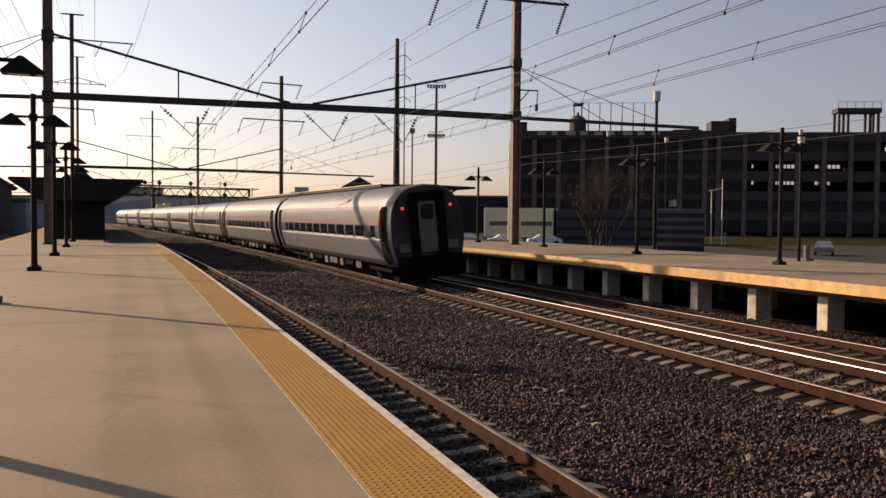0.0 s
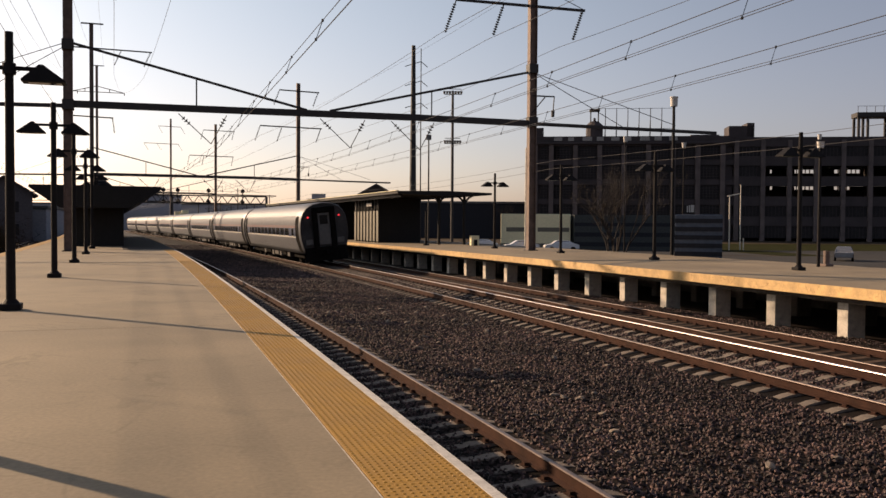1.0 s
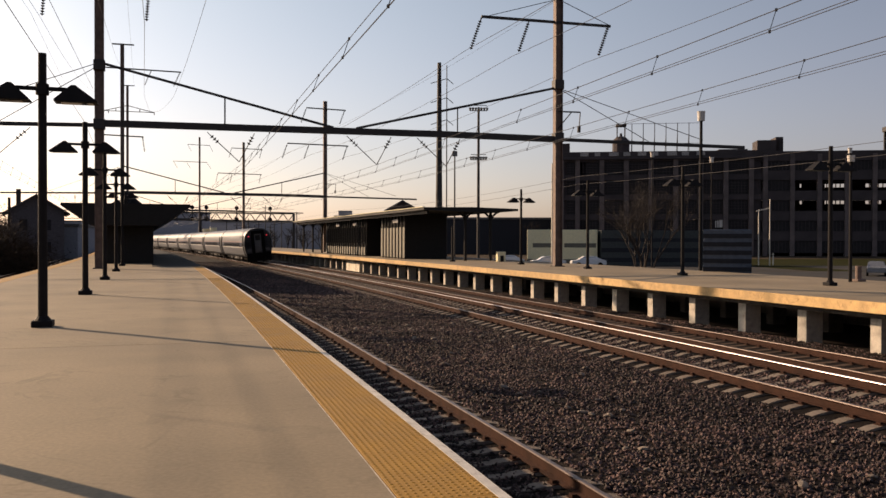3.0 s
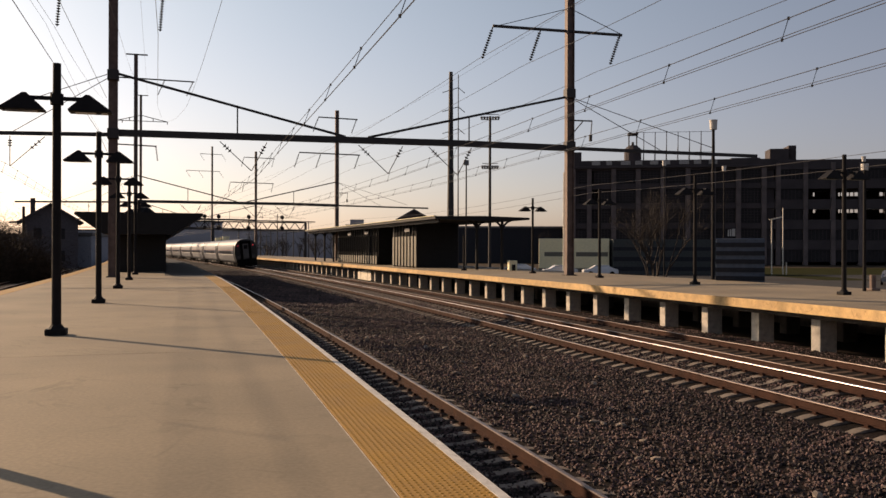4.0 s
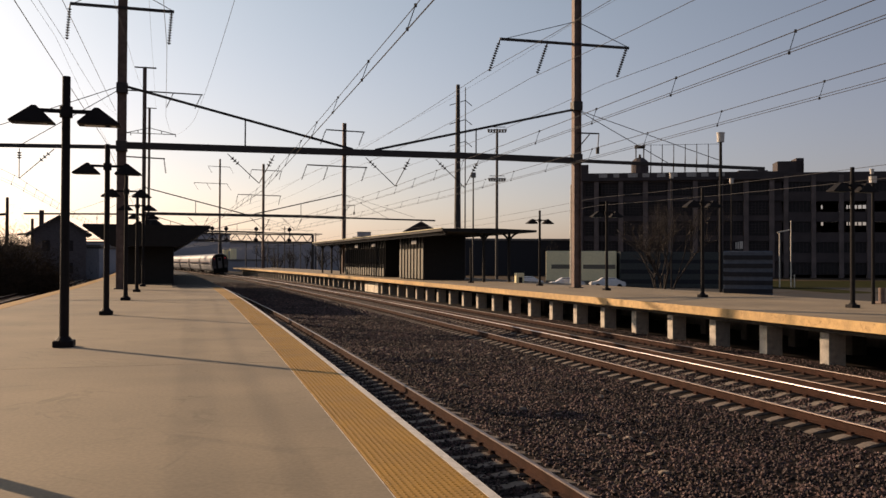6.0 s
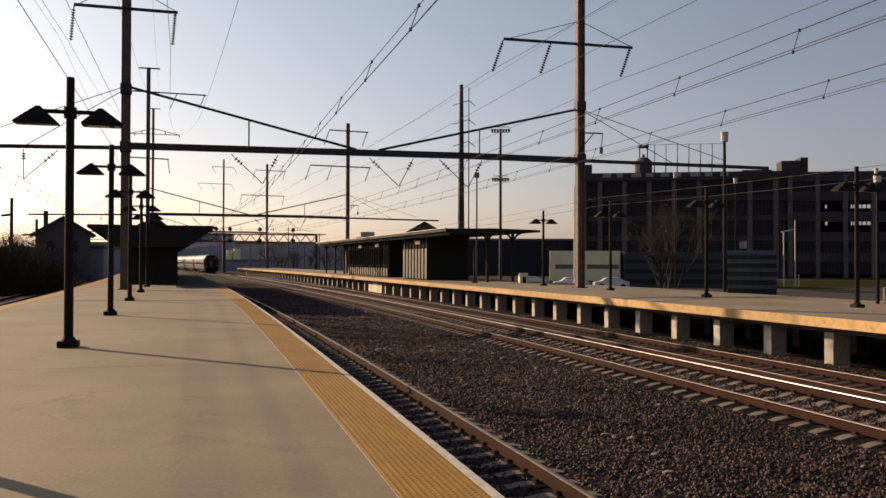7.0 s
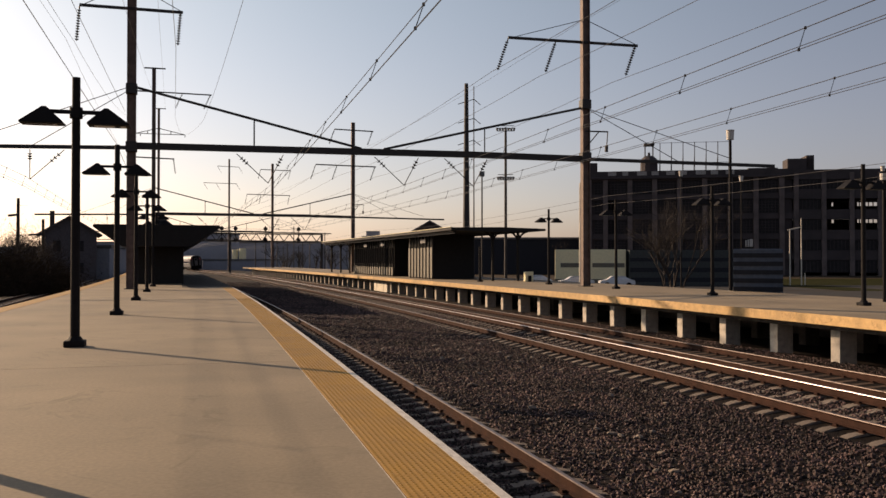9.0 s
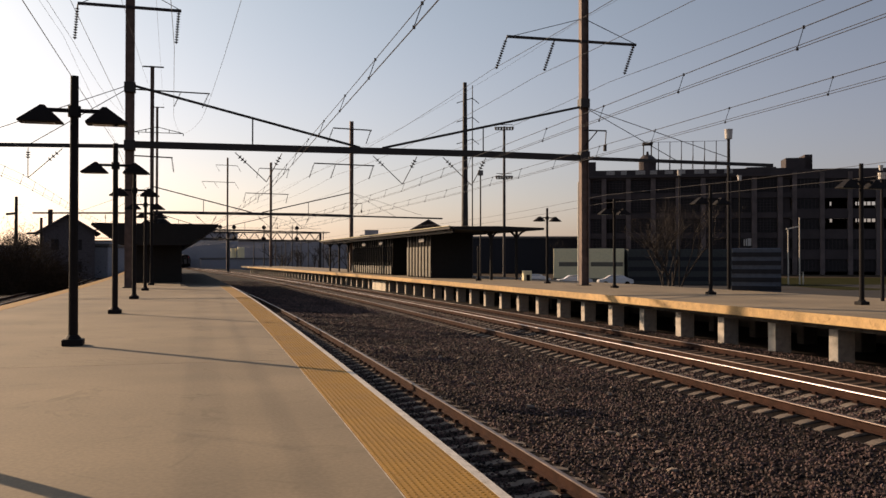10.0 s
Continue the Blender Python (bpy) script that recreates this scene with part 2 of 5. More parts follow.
def box(bm, x0, y0, z0, x1, y1, z1, bev=0.0, m=None, mi=0):
    r = bmesh.ops.create_cube(bm, size=1, matrix=Matrix.Translation(((x0 + x1) / 2, (y0 + y1) / 2, (z0 + z1) / 2)) @ Matrix.Diagonal((abs(x1 - x0), abs(y1 - y0), abs(z1 - z0), 1)))
    vs = r["verts"]
    fs = {f for v in vs for f in v.link_faces}
    for f in fs:
        f.material_index = mi
    if bev:
        es = list({e for v in vs for e in v.link_edges})
        rb = bmesh.ops.bevel(bm, geom=es, offset=bev, segments=1, affect="EDGES", clamp_overlap=True)
        vs = [v for v in rb["verts"]]
        if m is not None:
            vs = list({v for f in rb["faces"] for v in f.verts})
    if m is not None:
        bmesh.ops.transform(bm, matrix=m, verts=vs)
    return bm


def tube(bm, a, b, r, n=8, r2=None, mi=0):
    a, b = Vector(a), Vector(b)
    d = b - a
    q = d.to_track_quat("Z", "Y").to_matrix().to_4x4()
    rv = bmesh.ops.create_cone(bm, cap_ends=True, segments=n, radius1=r, radius2=r if r2 is None else r2, depth=d.length,
                               matrix=Matrix.Translation((a + b) / 2) @ q)
    for f in {f for v in rv["verts"] for f in v.link_faces}:
        f.material_index = mi
    return bm


def beam(bm, a, b, w, h, mi=0):
    """A bar of width w and height h from a to b."""
    a, b = Vector(a), Vector(b)
    d = b - a
    y = d.normalized()
    x = y.cross(Vector((0, 0, 1)))
    x = x.normalized() if x.length > 1e-4 else Vector((1, 0, 0))
    z = x.cross(y)
    vs = [bm.verts.new(p + x * i * w / 2 + z * j * h / 2) for p in (a, b) for i, j in ((-1, -1), (1, -1), (1, 1), (-1, 1))]
    for q in ((0, 1, 2, 3), (7, 6, 5, 4), (0, 4, 5, 1), (1, 5, 6, 2), (2, 6, 7, 3), (3, 7, 4, 0)):
        bm.faces.new([vs[i] for i in q]).material_index = mi
    return bm


def sweep(bm, prof, s0, s1, step, closed=True, mats=None):
    """A cross-section of (o, z) points carried along the curve."""
    n = max(1, round((s1 - s0) / step))
    rings = [[bm.verts.new(at(s0 + (s1 - s0) * i / n, o, z)) for o, z in prof] for i in range(n + 1)]
    k = len(prof)
    for a, b in zip(rings, rings[1:]):
        for j in range(k if closed else k - 1):
            f = bm.faces.new((a[j], a[(j + 1) % k], b[(j + 1) % k], b[j]))
            if mats:
                f.material_index = mats[j]
    if closed:
        bm.faces.new(rings[0])
        bm.faces.new(rings[-1][::-1])
    return bm


# ---- ground, ballast ----
bm = bmesh.new()
bmesh.ops.create_grid(bm, x_segments=2, y_segments=2, size=3500, matrix=Matrix.Translation((0, 0, -1.85)))
tagged(part("ground", bm, M_GROUND), "dry brown earth around the railway yard", "ground", kind="structure")
# flat bed; its near-black colour paints the stones' self-shadowing
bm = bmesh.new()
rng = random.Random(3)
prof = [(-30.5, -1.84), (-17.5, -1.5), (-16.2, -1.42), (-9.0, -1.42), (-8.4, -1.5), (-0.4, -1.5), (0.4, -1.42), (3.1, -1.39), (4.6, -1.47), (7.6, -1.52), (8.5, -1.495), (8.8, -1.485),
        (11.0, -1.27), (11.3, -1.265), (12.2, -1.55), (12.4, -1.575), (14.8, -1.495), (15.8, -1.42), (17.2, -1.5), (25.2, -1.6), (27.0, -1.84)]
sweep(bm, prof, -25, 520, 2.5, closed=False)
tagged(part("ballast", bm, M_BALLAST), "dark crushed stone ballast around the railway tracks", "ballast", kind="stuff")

# ---- platforms ----
platform = thing("platform_near", Matrix(), "tan concrete island platform with a yellow tactile edge", "platform", kind="structure")
slab_gap = 0.005
for i in range(20):
    a = -12.5 + 13.3 * i
    bm = bmesh.new()
    inner = -0.708 if a < 53 else -2.9
    sweep(bm, [(inner, 0), (-8.62, 0), (-8.7, -0.03), (-8.7, -0.3), (inner, -0.3)], a, a + 13.3 - 0.018, 1.66)
    part("slab", bm, M_CONC, platform)
bm = bmesh.new()
sweep(bm, [(-0.085, 0.004), (0.0, -0.004), (0.012, -0.03), (0.012, -0.3), (-0.085, -0.3)], -12, 54, 1.5)
part("edge_strip", bm, M_WHITE, platform, "worn white painted platform edge")
bm = bmesh.new()
sweep(bm, [(-0.699, 0.002), (-0.699, -0.05), (-0.706, -0.05), (-0.706, 0.002)], -12, 54, 1.5)
part("inner_trim", bm, M_PIERCAST, platform, "thin pale trim along the tactile strip")
bm = bmesh.new()
sweep(bm, [(0.0, -0.01), (-2.895, -0.01), (-2.895, -0.3), (0.0, -0.3)], 54.01, 254, 2.5)
part("asphalt_strip", bm, M_ASPHALT, platform, "old dark asphalt surface beside the shelter")
bm = bmesh.new()
sweep(bm, [(-0.25, -0.30), (-0.25, -1.6), (-8.4, -1.6), (-8.4, -0.30)], -12, 256, 4)
part("foundation", bm, M_CONC2, platform)


def tactile_mesh(domes):
    bm = bmesh.new()
    box(bm, -0.69, 0.001, -0.05, -0.09, 1.218, 0.003, 0.001)
    if domes:
        for i in range(12):
            for j in range(20):
                bmesh.ops.create_cone(bm, cap_ends=True, segments=6, radius1=0.0145, radius2=0.0095, depth=0.004,
                                      matrix=Matrix.Translation((-0.665 + 0.05 * i, 0.039 + 0.06 * j, 0.0048)))
    me = bpy.data.meshes.new("tactile_panel")
    bmesh.ops.recalc_face_normals(bm, faces=bm.faces)
    bm.to_mesh(me)
    bm.free()
    me.materials.append(M_YELLOW)
    return me


t_near, t_far = tactile_mesh(True), tactile_mesh(False)
for i in range(49):
    s = -5.8 + 1.22 * i
    shared("tactile_panel", t_near if 0 < s < 38 else t_far, platform, stand(s, 0.0, 0.0))
# the other side of the island has its own yellow edge
bm = bmesh.new()
sweep(bm, [(-8.08, -0.1), (-8.08, 0.006), (-8.66, 0.006), (-8.66, -0.1)], -12, 256, 2)
part("tactile_strip", bm, M_YELLOW, platform)

far_platform = thing("platform_far", Matrix(), "tan concrete side platform on square piers with a timber edge", "platform", kind="structure")
for i in range(36):
    a = -6.0 + 5.8 * i
    bm = bmesh.new()
    sweep(bm, [(15.42, 0), (25.0, 0), (25.0, -0.25), (15.42, -0.25)], a, a + 5.8 - slab_gap, 2)
    part("slab", bm, M_CONC, far_platform)
for i in range(68):
    a = -6.0 + 2.9 * i
    bm = bmesh.new()
    sweep(bm, [(15.30, 0.012), (15.415, 0.012), (15.415, -0.28), (15.30, -0.28)], a, a + 2.894, 1.5)
    part("edge_board", bm, M_TIMBER, far_platform)
bm = bmesh.new()
box(bm, -0.30, -0.20, -1.3, 0.30, 0.20, 0, 0.012)
pier_me = bpy.data.meshes.new("pier")
bm.to_mesh(pier_me)
bm.free()
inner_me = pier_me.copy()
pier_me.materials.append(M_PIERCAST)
# inner row: same pier, with the under-deck shade put into its colour
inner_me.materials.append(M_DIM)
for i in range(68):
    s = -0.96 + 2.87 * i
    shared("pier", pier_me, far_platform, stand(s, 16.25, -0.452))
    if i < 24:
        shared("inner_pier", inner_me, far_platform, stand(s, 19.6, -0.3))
# cap beam and back wall use the shade-darkened concrete too
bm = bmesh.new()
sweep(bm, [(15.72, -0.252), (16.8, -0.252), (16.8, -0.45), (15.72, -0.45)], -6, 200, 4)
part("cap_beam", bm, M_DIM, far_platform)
bm = bmesh.new()
sweep(bm, [(15.96, -0.46), (16.3, -0.46), (16.3, -1.5), (15.96, -1.5)], 80.9, 86.3, 2)
part("infill_block", bm, M_CONC2, far_platform, "pale concrete infill between two piers")
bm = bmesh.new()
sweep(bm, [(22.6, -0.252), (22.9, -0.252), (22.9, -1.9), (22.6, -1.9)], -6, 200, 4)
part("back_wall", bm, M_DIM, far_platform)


# ---- tracks ----
def rail_profile(o, z, tilt=0.0):
    return [(o + x, z + y) for x, y in ((-0.037, -0.020), (-0.034, -0.010), (-0.027, -0.004), (-0.015, -0.001), (0.015, -0.001), (0.027, -0.004), (0.034, -0.010), (0.037, -0.020), (0.034, -0.036), (0.009, -0.05), (0.009, -0.145), (0.07, -0.166),
                                        (0.07, -0.178), (-0.07, -0.178), (-0.07, -0.166), (-0.009, -0.145), (-0.009, -0.05), (-0.034, -0.036))]


RAIL_MATS = [1] * 7 + [0] * 11


def tie_mesh(wood):
    bm = bmesh.new()
    if wood:
        box(bm, -1.30, -0.115, -0.18, 1.30, 0.115, 0, 0.012)
    else:
        # dished middle, raised rail seats
        xs = [(-1.30, -0.035), (-1.05, 0.0), (-0.45, 0.0), (-0.25, -0.03), (0.25, -0.03), (0.45, 0.0), (1.05, 0.0), (1.30, -0.035)]
        rows = [[bm.verts.new((x, y, z)) for x, z in xs] for y in (-0.105, 0.105)]
        low = [[bm.verts.new((x, y * 1.2, -0.2)) for x, z in xs] for y in (-0.115, 0.115)]
        for j in range(7):
            bm.faces.new((rows[0][j], rows[0][j + 1], rows[1][j + 1], rows[1][j]))
            bm.faces.new((rows[0][j], low[0][j], low[0][j + 1], rows[0][j + 1]))
            bm.faces.new((rows[1][j], rows[1][j + 1], low[1][j + 1], low[1][j]))
        for e in (0, 7):
            bm.faces.new((rows[0][e], rows[1][e], low[1][e], low[0][e]))
    for x in (-0.7535, 0.7535):
        box(bm, x - 0.16, -0.09, 0.0, x + 0.16, 0.09, 0.012, mi=1)
        for dx in (-0.11, 0.11):
            box(bm, x + dx - 0.03, -0.045, 0.012, x + dx + 0.03, 0.045, 0.05, mi=1)
    bmesh.ops.recalc_face_normals(bm, faces=bm.faces)
    me = bpy.data.meshes.new("tie")
    bm.to_mesh(me)
    bm.free()
    me.materials.append(M_WTIE if wood else M_TIE)
    me.materials.append(M_RUST)
    return me


tie_wood, tie_conc = tie_mesh(True), tie_mesh(False)


def track(o, zl, zr, s0, s1, ties, n_near, label, spacing, heads):
    t = thing("railway_track", Matrix(), label, "railway track", kind="structure")
    for oo, zz, head in ((o - 0.7535, zl, heads[0]), (o + 0.7535, zr, heads[1])):
        bm = bmesh.new()
        sweep(bm, rail_profile(oo, zz), s0, s1, 2.5, mats=RAIL_MATS)
        part("rail", bm, [M_RUST, head], t)
    tilt = math.degrees(math.atan2(zl - zr, 1.507))
    zc = (zl + zr) / 2 - 0.19
    r = random.Random(int(o * 7) + 5)
    rest = bmesh.new()
    k = 0
    s = s0
    while s < s1 - 1:
        m = stand(s, o + r.uniform(-0.03, 0.03), zc) @ pose(0, 0, 0, 0, tilt, r.uniform(-1.2, 1.2))
        if s > 0 and k < n_near:
            shared("tie", ties, t, m)
            k += 1
        elif s < 260:
            a = len(rest.verts)
            box(rest, -1.3, -0.11, -0.15, 1.3, 0.11, 0)
            rest.verts.ensure_lookup_table()
            bmesh.ops.transform(rest, matrix=m, verts=rest.verts[a:])
        s += spacing * r.uniform(0.97, 1.03)
    me = bpy.data.meshes.new("far_ties")
    rest.to_mesh(me)
    rest.free()
    me.materials.append(M_WTIE if ties is tie_wood else M_TIE)
    ob = new("far_ties", me)
    ob.parent = t
    ob["kind"] = "stuff"
    return t


TR1, TR2, TR3, TR4, TR5 = 1.70, 9.90, 13.62, -10.5, -14.3
track(TR1, -1.17, -1.17, -20, 520, tie_conc, 200, "rusty running rails on pale concrete ties beside the platform", 0.61, (M_RAILDULL, M_RAILDULL))
track(TR2, -1.22, -1.07, -20, 520, tie_conc, 240, "canted main track with a polished outer rail on concrete ties", 0.61, (M_RAILDULL, M_RAILTOP))
track(TR3, -1.38, -1.31, -20, 520, tie_wood, 200, "rusty track on dark wooden ties along the far platform", 0.53, (M_RAILDULL, M_RAILDULL))
track(TR4, -1.19, -1.19, -20, 520, tie_conc, 150, "shaded track on concrete ties beyond the island platform", 0.61, (M_RAILDULL, M_RAILTOP))
track(TR5, -1.19, -1.19, -20, 520, tie_conc, 100, "outermost shaded track on concrete ties", 0.61, (M_RAILDULL, M_RAILDULL))

# loose stones on the ballast
def stones(name, count, s0, s1, zones, size, seed):
    r = np.random.RandomState(seed)
    base = np.array([(1, 0, 0), (-1, 0, 0), (0, 1, 0), (0, -1, 0), (0, 0, 1), (0, 0, -1)], float)
    tri = np.array([(0, 2, 4), (2, 1, 4), (1, 3, 4), (3, 0, 4), (2, 0, 5), (1, 2, 5), (3, 1, 5), (0, 3, 5)])
    po, pz = [p[0] for p in prof], [p[1] for p in prof]
    verts = np.empty((count, 6, 3))
    for i in range(count):
        a, b = zones[r.randint(len(zones))]
        o, s = r.uniform(a, b), s0 + (s1 - s0) * r.uniform() ** 1.6
        p = at(s, o, float(np.interp(o, po, pz)) + r.uniform(-0.01, 0.03))
        q = Euler(r.uniform(0, 6.28, 3)).to_matrix()
        k = size * r.uniform(0.55, 1.35, 3)
        v = (base * k + r.uniform(-0.25, 0.25, (6, 3)) * size) @ np.array(q).T
        verts[i] = v + np.array(p)
    faces = (tri[None] + 6 * np.arange(count)[:, None, None]).reshape(-1, 3)
    me = bpy.data.meshes.new(name)
    me.from_pydata(verts.reshape(-1, 3).tolist(), [], faces.tolist())
    me.materials.append(M_STONE)
    return tagged(new(name, me), "loose grey-brown crushed ballast stones", "ballast", kind="stuff")


stones("ballast_stones", 100000, 3.5, 48, [(0.3, 0.8), (2.9, 8.6), (2.9, 8.6), (2.9, 8.6), (2.9, 8.6), (2.9, 8.6), (1.1, 2.3), (9.3, 10.5), (11.1, 12.3), (14.5, 16.2)], 0.031, 11)
stones("ballast_stones_far", 36000, 46, 125, [(2.9, 8.6), (2.9, 8.6), (2.9, 8.6), (11.1, 12.3), (0.6, 2.3)], 0.05, 12)
stones("ballast_stones_outer", 9000, 18, 70, [(-16.5, -9.2)], 0.06, 13)
# a few pale fragments among the stones
def fragments():
    r = random.Random(8)
    bm = bmesh.new()
    po, pz = [p[0] for p in prof], [p[1] for p in prof]
    for i in range(90):
        o, s = r.uniform(3.0, 8.2), 5 + 40 * r.random() ** 1.5
        k = r.uniform(0.03, 0.085)
        m = Matrix.Translation(at(s, o, float(np.interp(o, po, pz)) + 0.05)) @ Euler((r.uniform(-0.4, 0.4), r.uniform(-0.4, 0.4), r.uniform(0, 6))).to_matrix().to_4x4() @ Matrix.Diagonal((k * 1.5, k, k * 0.5, 1))
        bmesh.ops.create_icosphere(bm, subdivisions=1, radius=1, matrix=m)
    tagged(part("pale_fragments", bm, M_TIE), "scattered pale stone and concrete fragments on the ballast", "rubble", kind="stuff")


fragments()


# ---- platform lamps ----
def platform_lamp(s, o, group, label):
    t = thing("platform_lamp", stand(s, o), label, "lamp post", group)
    bm = bmesh.new()
    box(bm, -0.18, -0.18, 0, 0.18, 0.18, 0.12, 0.015)
    tube(bm, (0, 0, 0.12), (0, 0, 0.19), 0.15, 12, 0.10)
    part("base", bm, M_BLACK, t)
    bm = bmesh.new()
    tube(bm, (0, 0, 0.12), (0, 0, 5.0), 0.085, 16, 0.072)
    tube(bm, (0, 0, 4.24), (0, 0, 4.44), 0.115, 16)
    part("pole", bm, M_BLACK, t, smooth=False)
    bm = bmesh.new()
    beam(bm, (-0.56, 0, 4.355), (0.56, 0, 4.355), 0.06, 0.07)
    part("arm", bm, M_BLACK, t)
    for k in (-1, 1):
        bm = bmesh.new()
        # wedge-shaped hood, high at the inner side
        pts = [(0.21, 4.15), (0.50, 4.43), (0.57, 4.43), (0.95, 4.14), (0.95, 4.115), (0.21, 4.115)]
        a = [bm.verts.new((k * x, -0.13 if z > 4.4 else -0.21, z)) for x, z in pts]
        b = [bm.verts.new((k * x, 0.13 if z > 4.4 else 0.21, z)) for x, z in pts]
        bm.faces.new(a)
        bm.faces.new(b[::-1])
        for i in range(6):
            bm.faces.new((a[i], b[i], b[(i + 1) % 6], a[(i + 1) % 6]))
        hood = part("hood", bm, M_BLACK, t)
        bm = bmesh.new()
        box(bm, k * 0.32, -0.14, 4.102, k * 0.88, 0.14, 4.114)
        part("lens", bm, M_GLASS, hood)
    return t


for k in range(9):
    platform_lamp((8.03, 17.5)[k] if k < 2 else 7.9 + 9.75 * k, (-4.3, -4.4, -4.55, -4.62)[min(k, 3)], "island platform lamps", "black double-headed lamp post on the island platform")
for k in range(5):
    platform_lamp(16.6 + 9.28 * k, 20.4, "far platform lamps", "black double-headed lamp post on the far platform")


# ---- catenary portals ----
def insulator(bm, a, b, n=9, r=0.085):
    a, b = Vector(a), Vector(b)
    tube(bm, a, b, 0.02, 6)
    for i in range(n):
        p = a + (b - a) * (i + 0.5) / n
        d = (b - a).normalized() * min(0.035, 0.3 * (b - a).length / n)
        tube(bm, p - d, p + d, r, 8, r * 0.35)


def portal(sl, sr, hl, hr, ol, orr, beam_z, arms, near):
    """Each arm: 1 on the outer column or 0 on the island one, its height, where its insulators hang and how they lean."""
    def on(o, z):
        u = (o - ol) / (orr - ol)
        return at(sl + (sr - sl) * u, o, z)
    t = thing("catenary_portal", Matrix(), "rust-brown steel catenary portal spanning the tracks with insulators", "catenary portal", "catenary portals")
    for o, h in ((ol, hl), (orr, hr)):
        bm = bmesh.new()
        p = on(o, -1.6)
        m = Matrix.Translation(p) @ pose(0, 0, 0, 0, 0, math.degrees(heading(sl)))
        # wide-flange column
        H = h + 1.6
        ip = [(-0.24, -0.2), (-0.205, -0.2), (-0.205, -0.018), (0.205, -0.018), (0.205, -0.2), (0.24, -0.2),
              (0.24, 0.2), (0.205, 0.2), (0.205, 0.018), (-0.205, 0.018), (-0.205, 0.2), (-0.24, 0.2)]
        lo, hi = [[bm.verts.new(m @ Vector((x, y, z))) for x, y in ip] for z in (0, H)]
        for i in range(12):
            bm.faces.new((lo[i], lo[(i + 1) % 12], hi[(i + 1) % 12], hi[i]))
        bm.faces.new(hi)
        bm.faces.new(lo[::-1])
        if near:
            plate = bmesh.new()
            box(plate, -0.34, -0.34, 1.6, 0.34, 0.34, 1.65, 0.01)
            bmesh.ops.transform(plate, matrix=m, verts=plate.verts)
            part("base_plate", plate, M_DARKSTEEL, t)
            for z in (beam_z, 11.15):
                clamp = bmesh.new()
                box(clamp, -0.30, -0.27, z + 1.32, 0.30, 0.27, z + 1.88, 0.02)
                bmesh.ops.transform(clamp, matrix=m, verts=clamp.verts)
                part("clamp_plate", clamp, M_DARKSTEEL, t)
        part("column", bm, M_POLE, t)
    # the main beam is slightly cambered, its side beams droop outwards
    sides = [(o, beam_z + c) for o, c in ((ol, 0.06), (ol + 8.8, 0.03), (ol + 19.3, 0.0), (orr, -0.11))]
    bm = bmesh.new()
    for p0, p1 in zip(sides, sides[1:]):
        beam(bm, on(*p0), on(*p1), 0.30, 0.36)
    part("crossbeam", bm, M_DARKSTEEL, t)
    for p0, p1 in ((on(ol - 14, beam_z - 0.22), on(ol - 0.24, beam_z - 0.05)), (on(orr + 0.24, beam_z - 0.12), on(orr + 12.6, beam_z - 0.3))):
        part("side_beam", beam(bmesh.new(), p0, p1, 0.18, 0.2), M_DARKSTEEL, t)
    up = beam_z + 3.39
    for p0, p1 in ((on(ol, up), on(7.1, beam_z + 0.2)), (on(orr, up - 0.32), on(8.4, beam_z + 0.2))):
        part("truss_rod", beam(bmesh.new(), p0, p1, 0.11, 0.13), M_DARKSTEEL, t)
    for o in (1.0, 14.45):
        zt = up - 3.19 * (o - ol) / (7.1 - ol) if o < 7 else beam_z + 0.2 + 2.87 * (o - 8.4) / (orr - 8.4)
        part("post", beam(bmesh.new(), on(o, beam_z + 0.1), on(o, zt), 0.07, 0.07), M_DARKSTEEL, t)
    for p0, p1 in ((on(ol, up), on(ol - 9, beam_z - 0.1)), (on(ol, up - 0.15), on(ol - 5.2, beam_z - 0.08)), (on(orr, up - 0.35), on(orr + 9.7, beam_z + 0.1)), (on(orr, up - 0.35), on(orr + 6.1, beam_z - 0.15))):
        part("stay", beam(bmesh.new(), p0, p1, 0.035, 0.035), M_DARKSTEEL, t)
    for c in (TR4 - 0.4, TR1 + 0.08, TR2 - 0.3, TR3 + 0.13):
        v = on(c, beam_z - 1.9)
        for e in ((0.0, 1.75) if c < -5 else (-1.75, 0.85)):
            bm = bmesh.new()
            q = on(c + e, beam_z - 0.26)
            tube(bm, q, v, 0.024, 6)
            insulator(bm, q + (v - q) * 0.12, q + (v - q) * (0.42 if e > 0 else 0.36), 3, 0.14)
            part("insulator_string", bm, M_INSUL, t)
    for c, z, offs, lean in [(orr if side else ol, z, offs, lean) for side, z, offs, lean in arms]:
        bm = bmesh.new()
        beam(bm, on(c + min(offs[0], -2.0), z + 0.06), on(c + offs[-1] + 0.12, z - 0.08), 0.13, 0.15)
        if near:
            beam(bm, on(c + offs[0], z), on(c, z + 1.4), 0.035, 0.035)
            beam(bm, on(c + offs[-1], z), on(c, z + 1.4), 0.035, 0.035)
        part("crossarm", bm, M_DARKSTEEL, t)
        for e in offs:
            bm = bmesh.new()
            tube(bm, on(c + e, z), on(c + e + lean * 0.1, z - 0.25), 0.04, 6)
            insulator(bm, on(c + e + lean * 0.1, z - 0.2), on(c + e + lean, z - 1.95), 12, 0.12)
            part("insulator_string", bm, M_INSUL, t)
    # bracket on the outer column
    bm = bmesh.new()
    beam(bm, on(orr, beam_z + 1.6), on(orr + 1.45, beam_z + 1.6), 0.08, 0.08)
    beam(bm, on(orr, beam_z + 0.55), on(orr + 0.85, beam_z + 1.55), 0.06, 0.06)
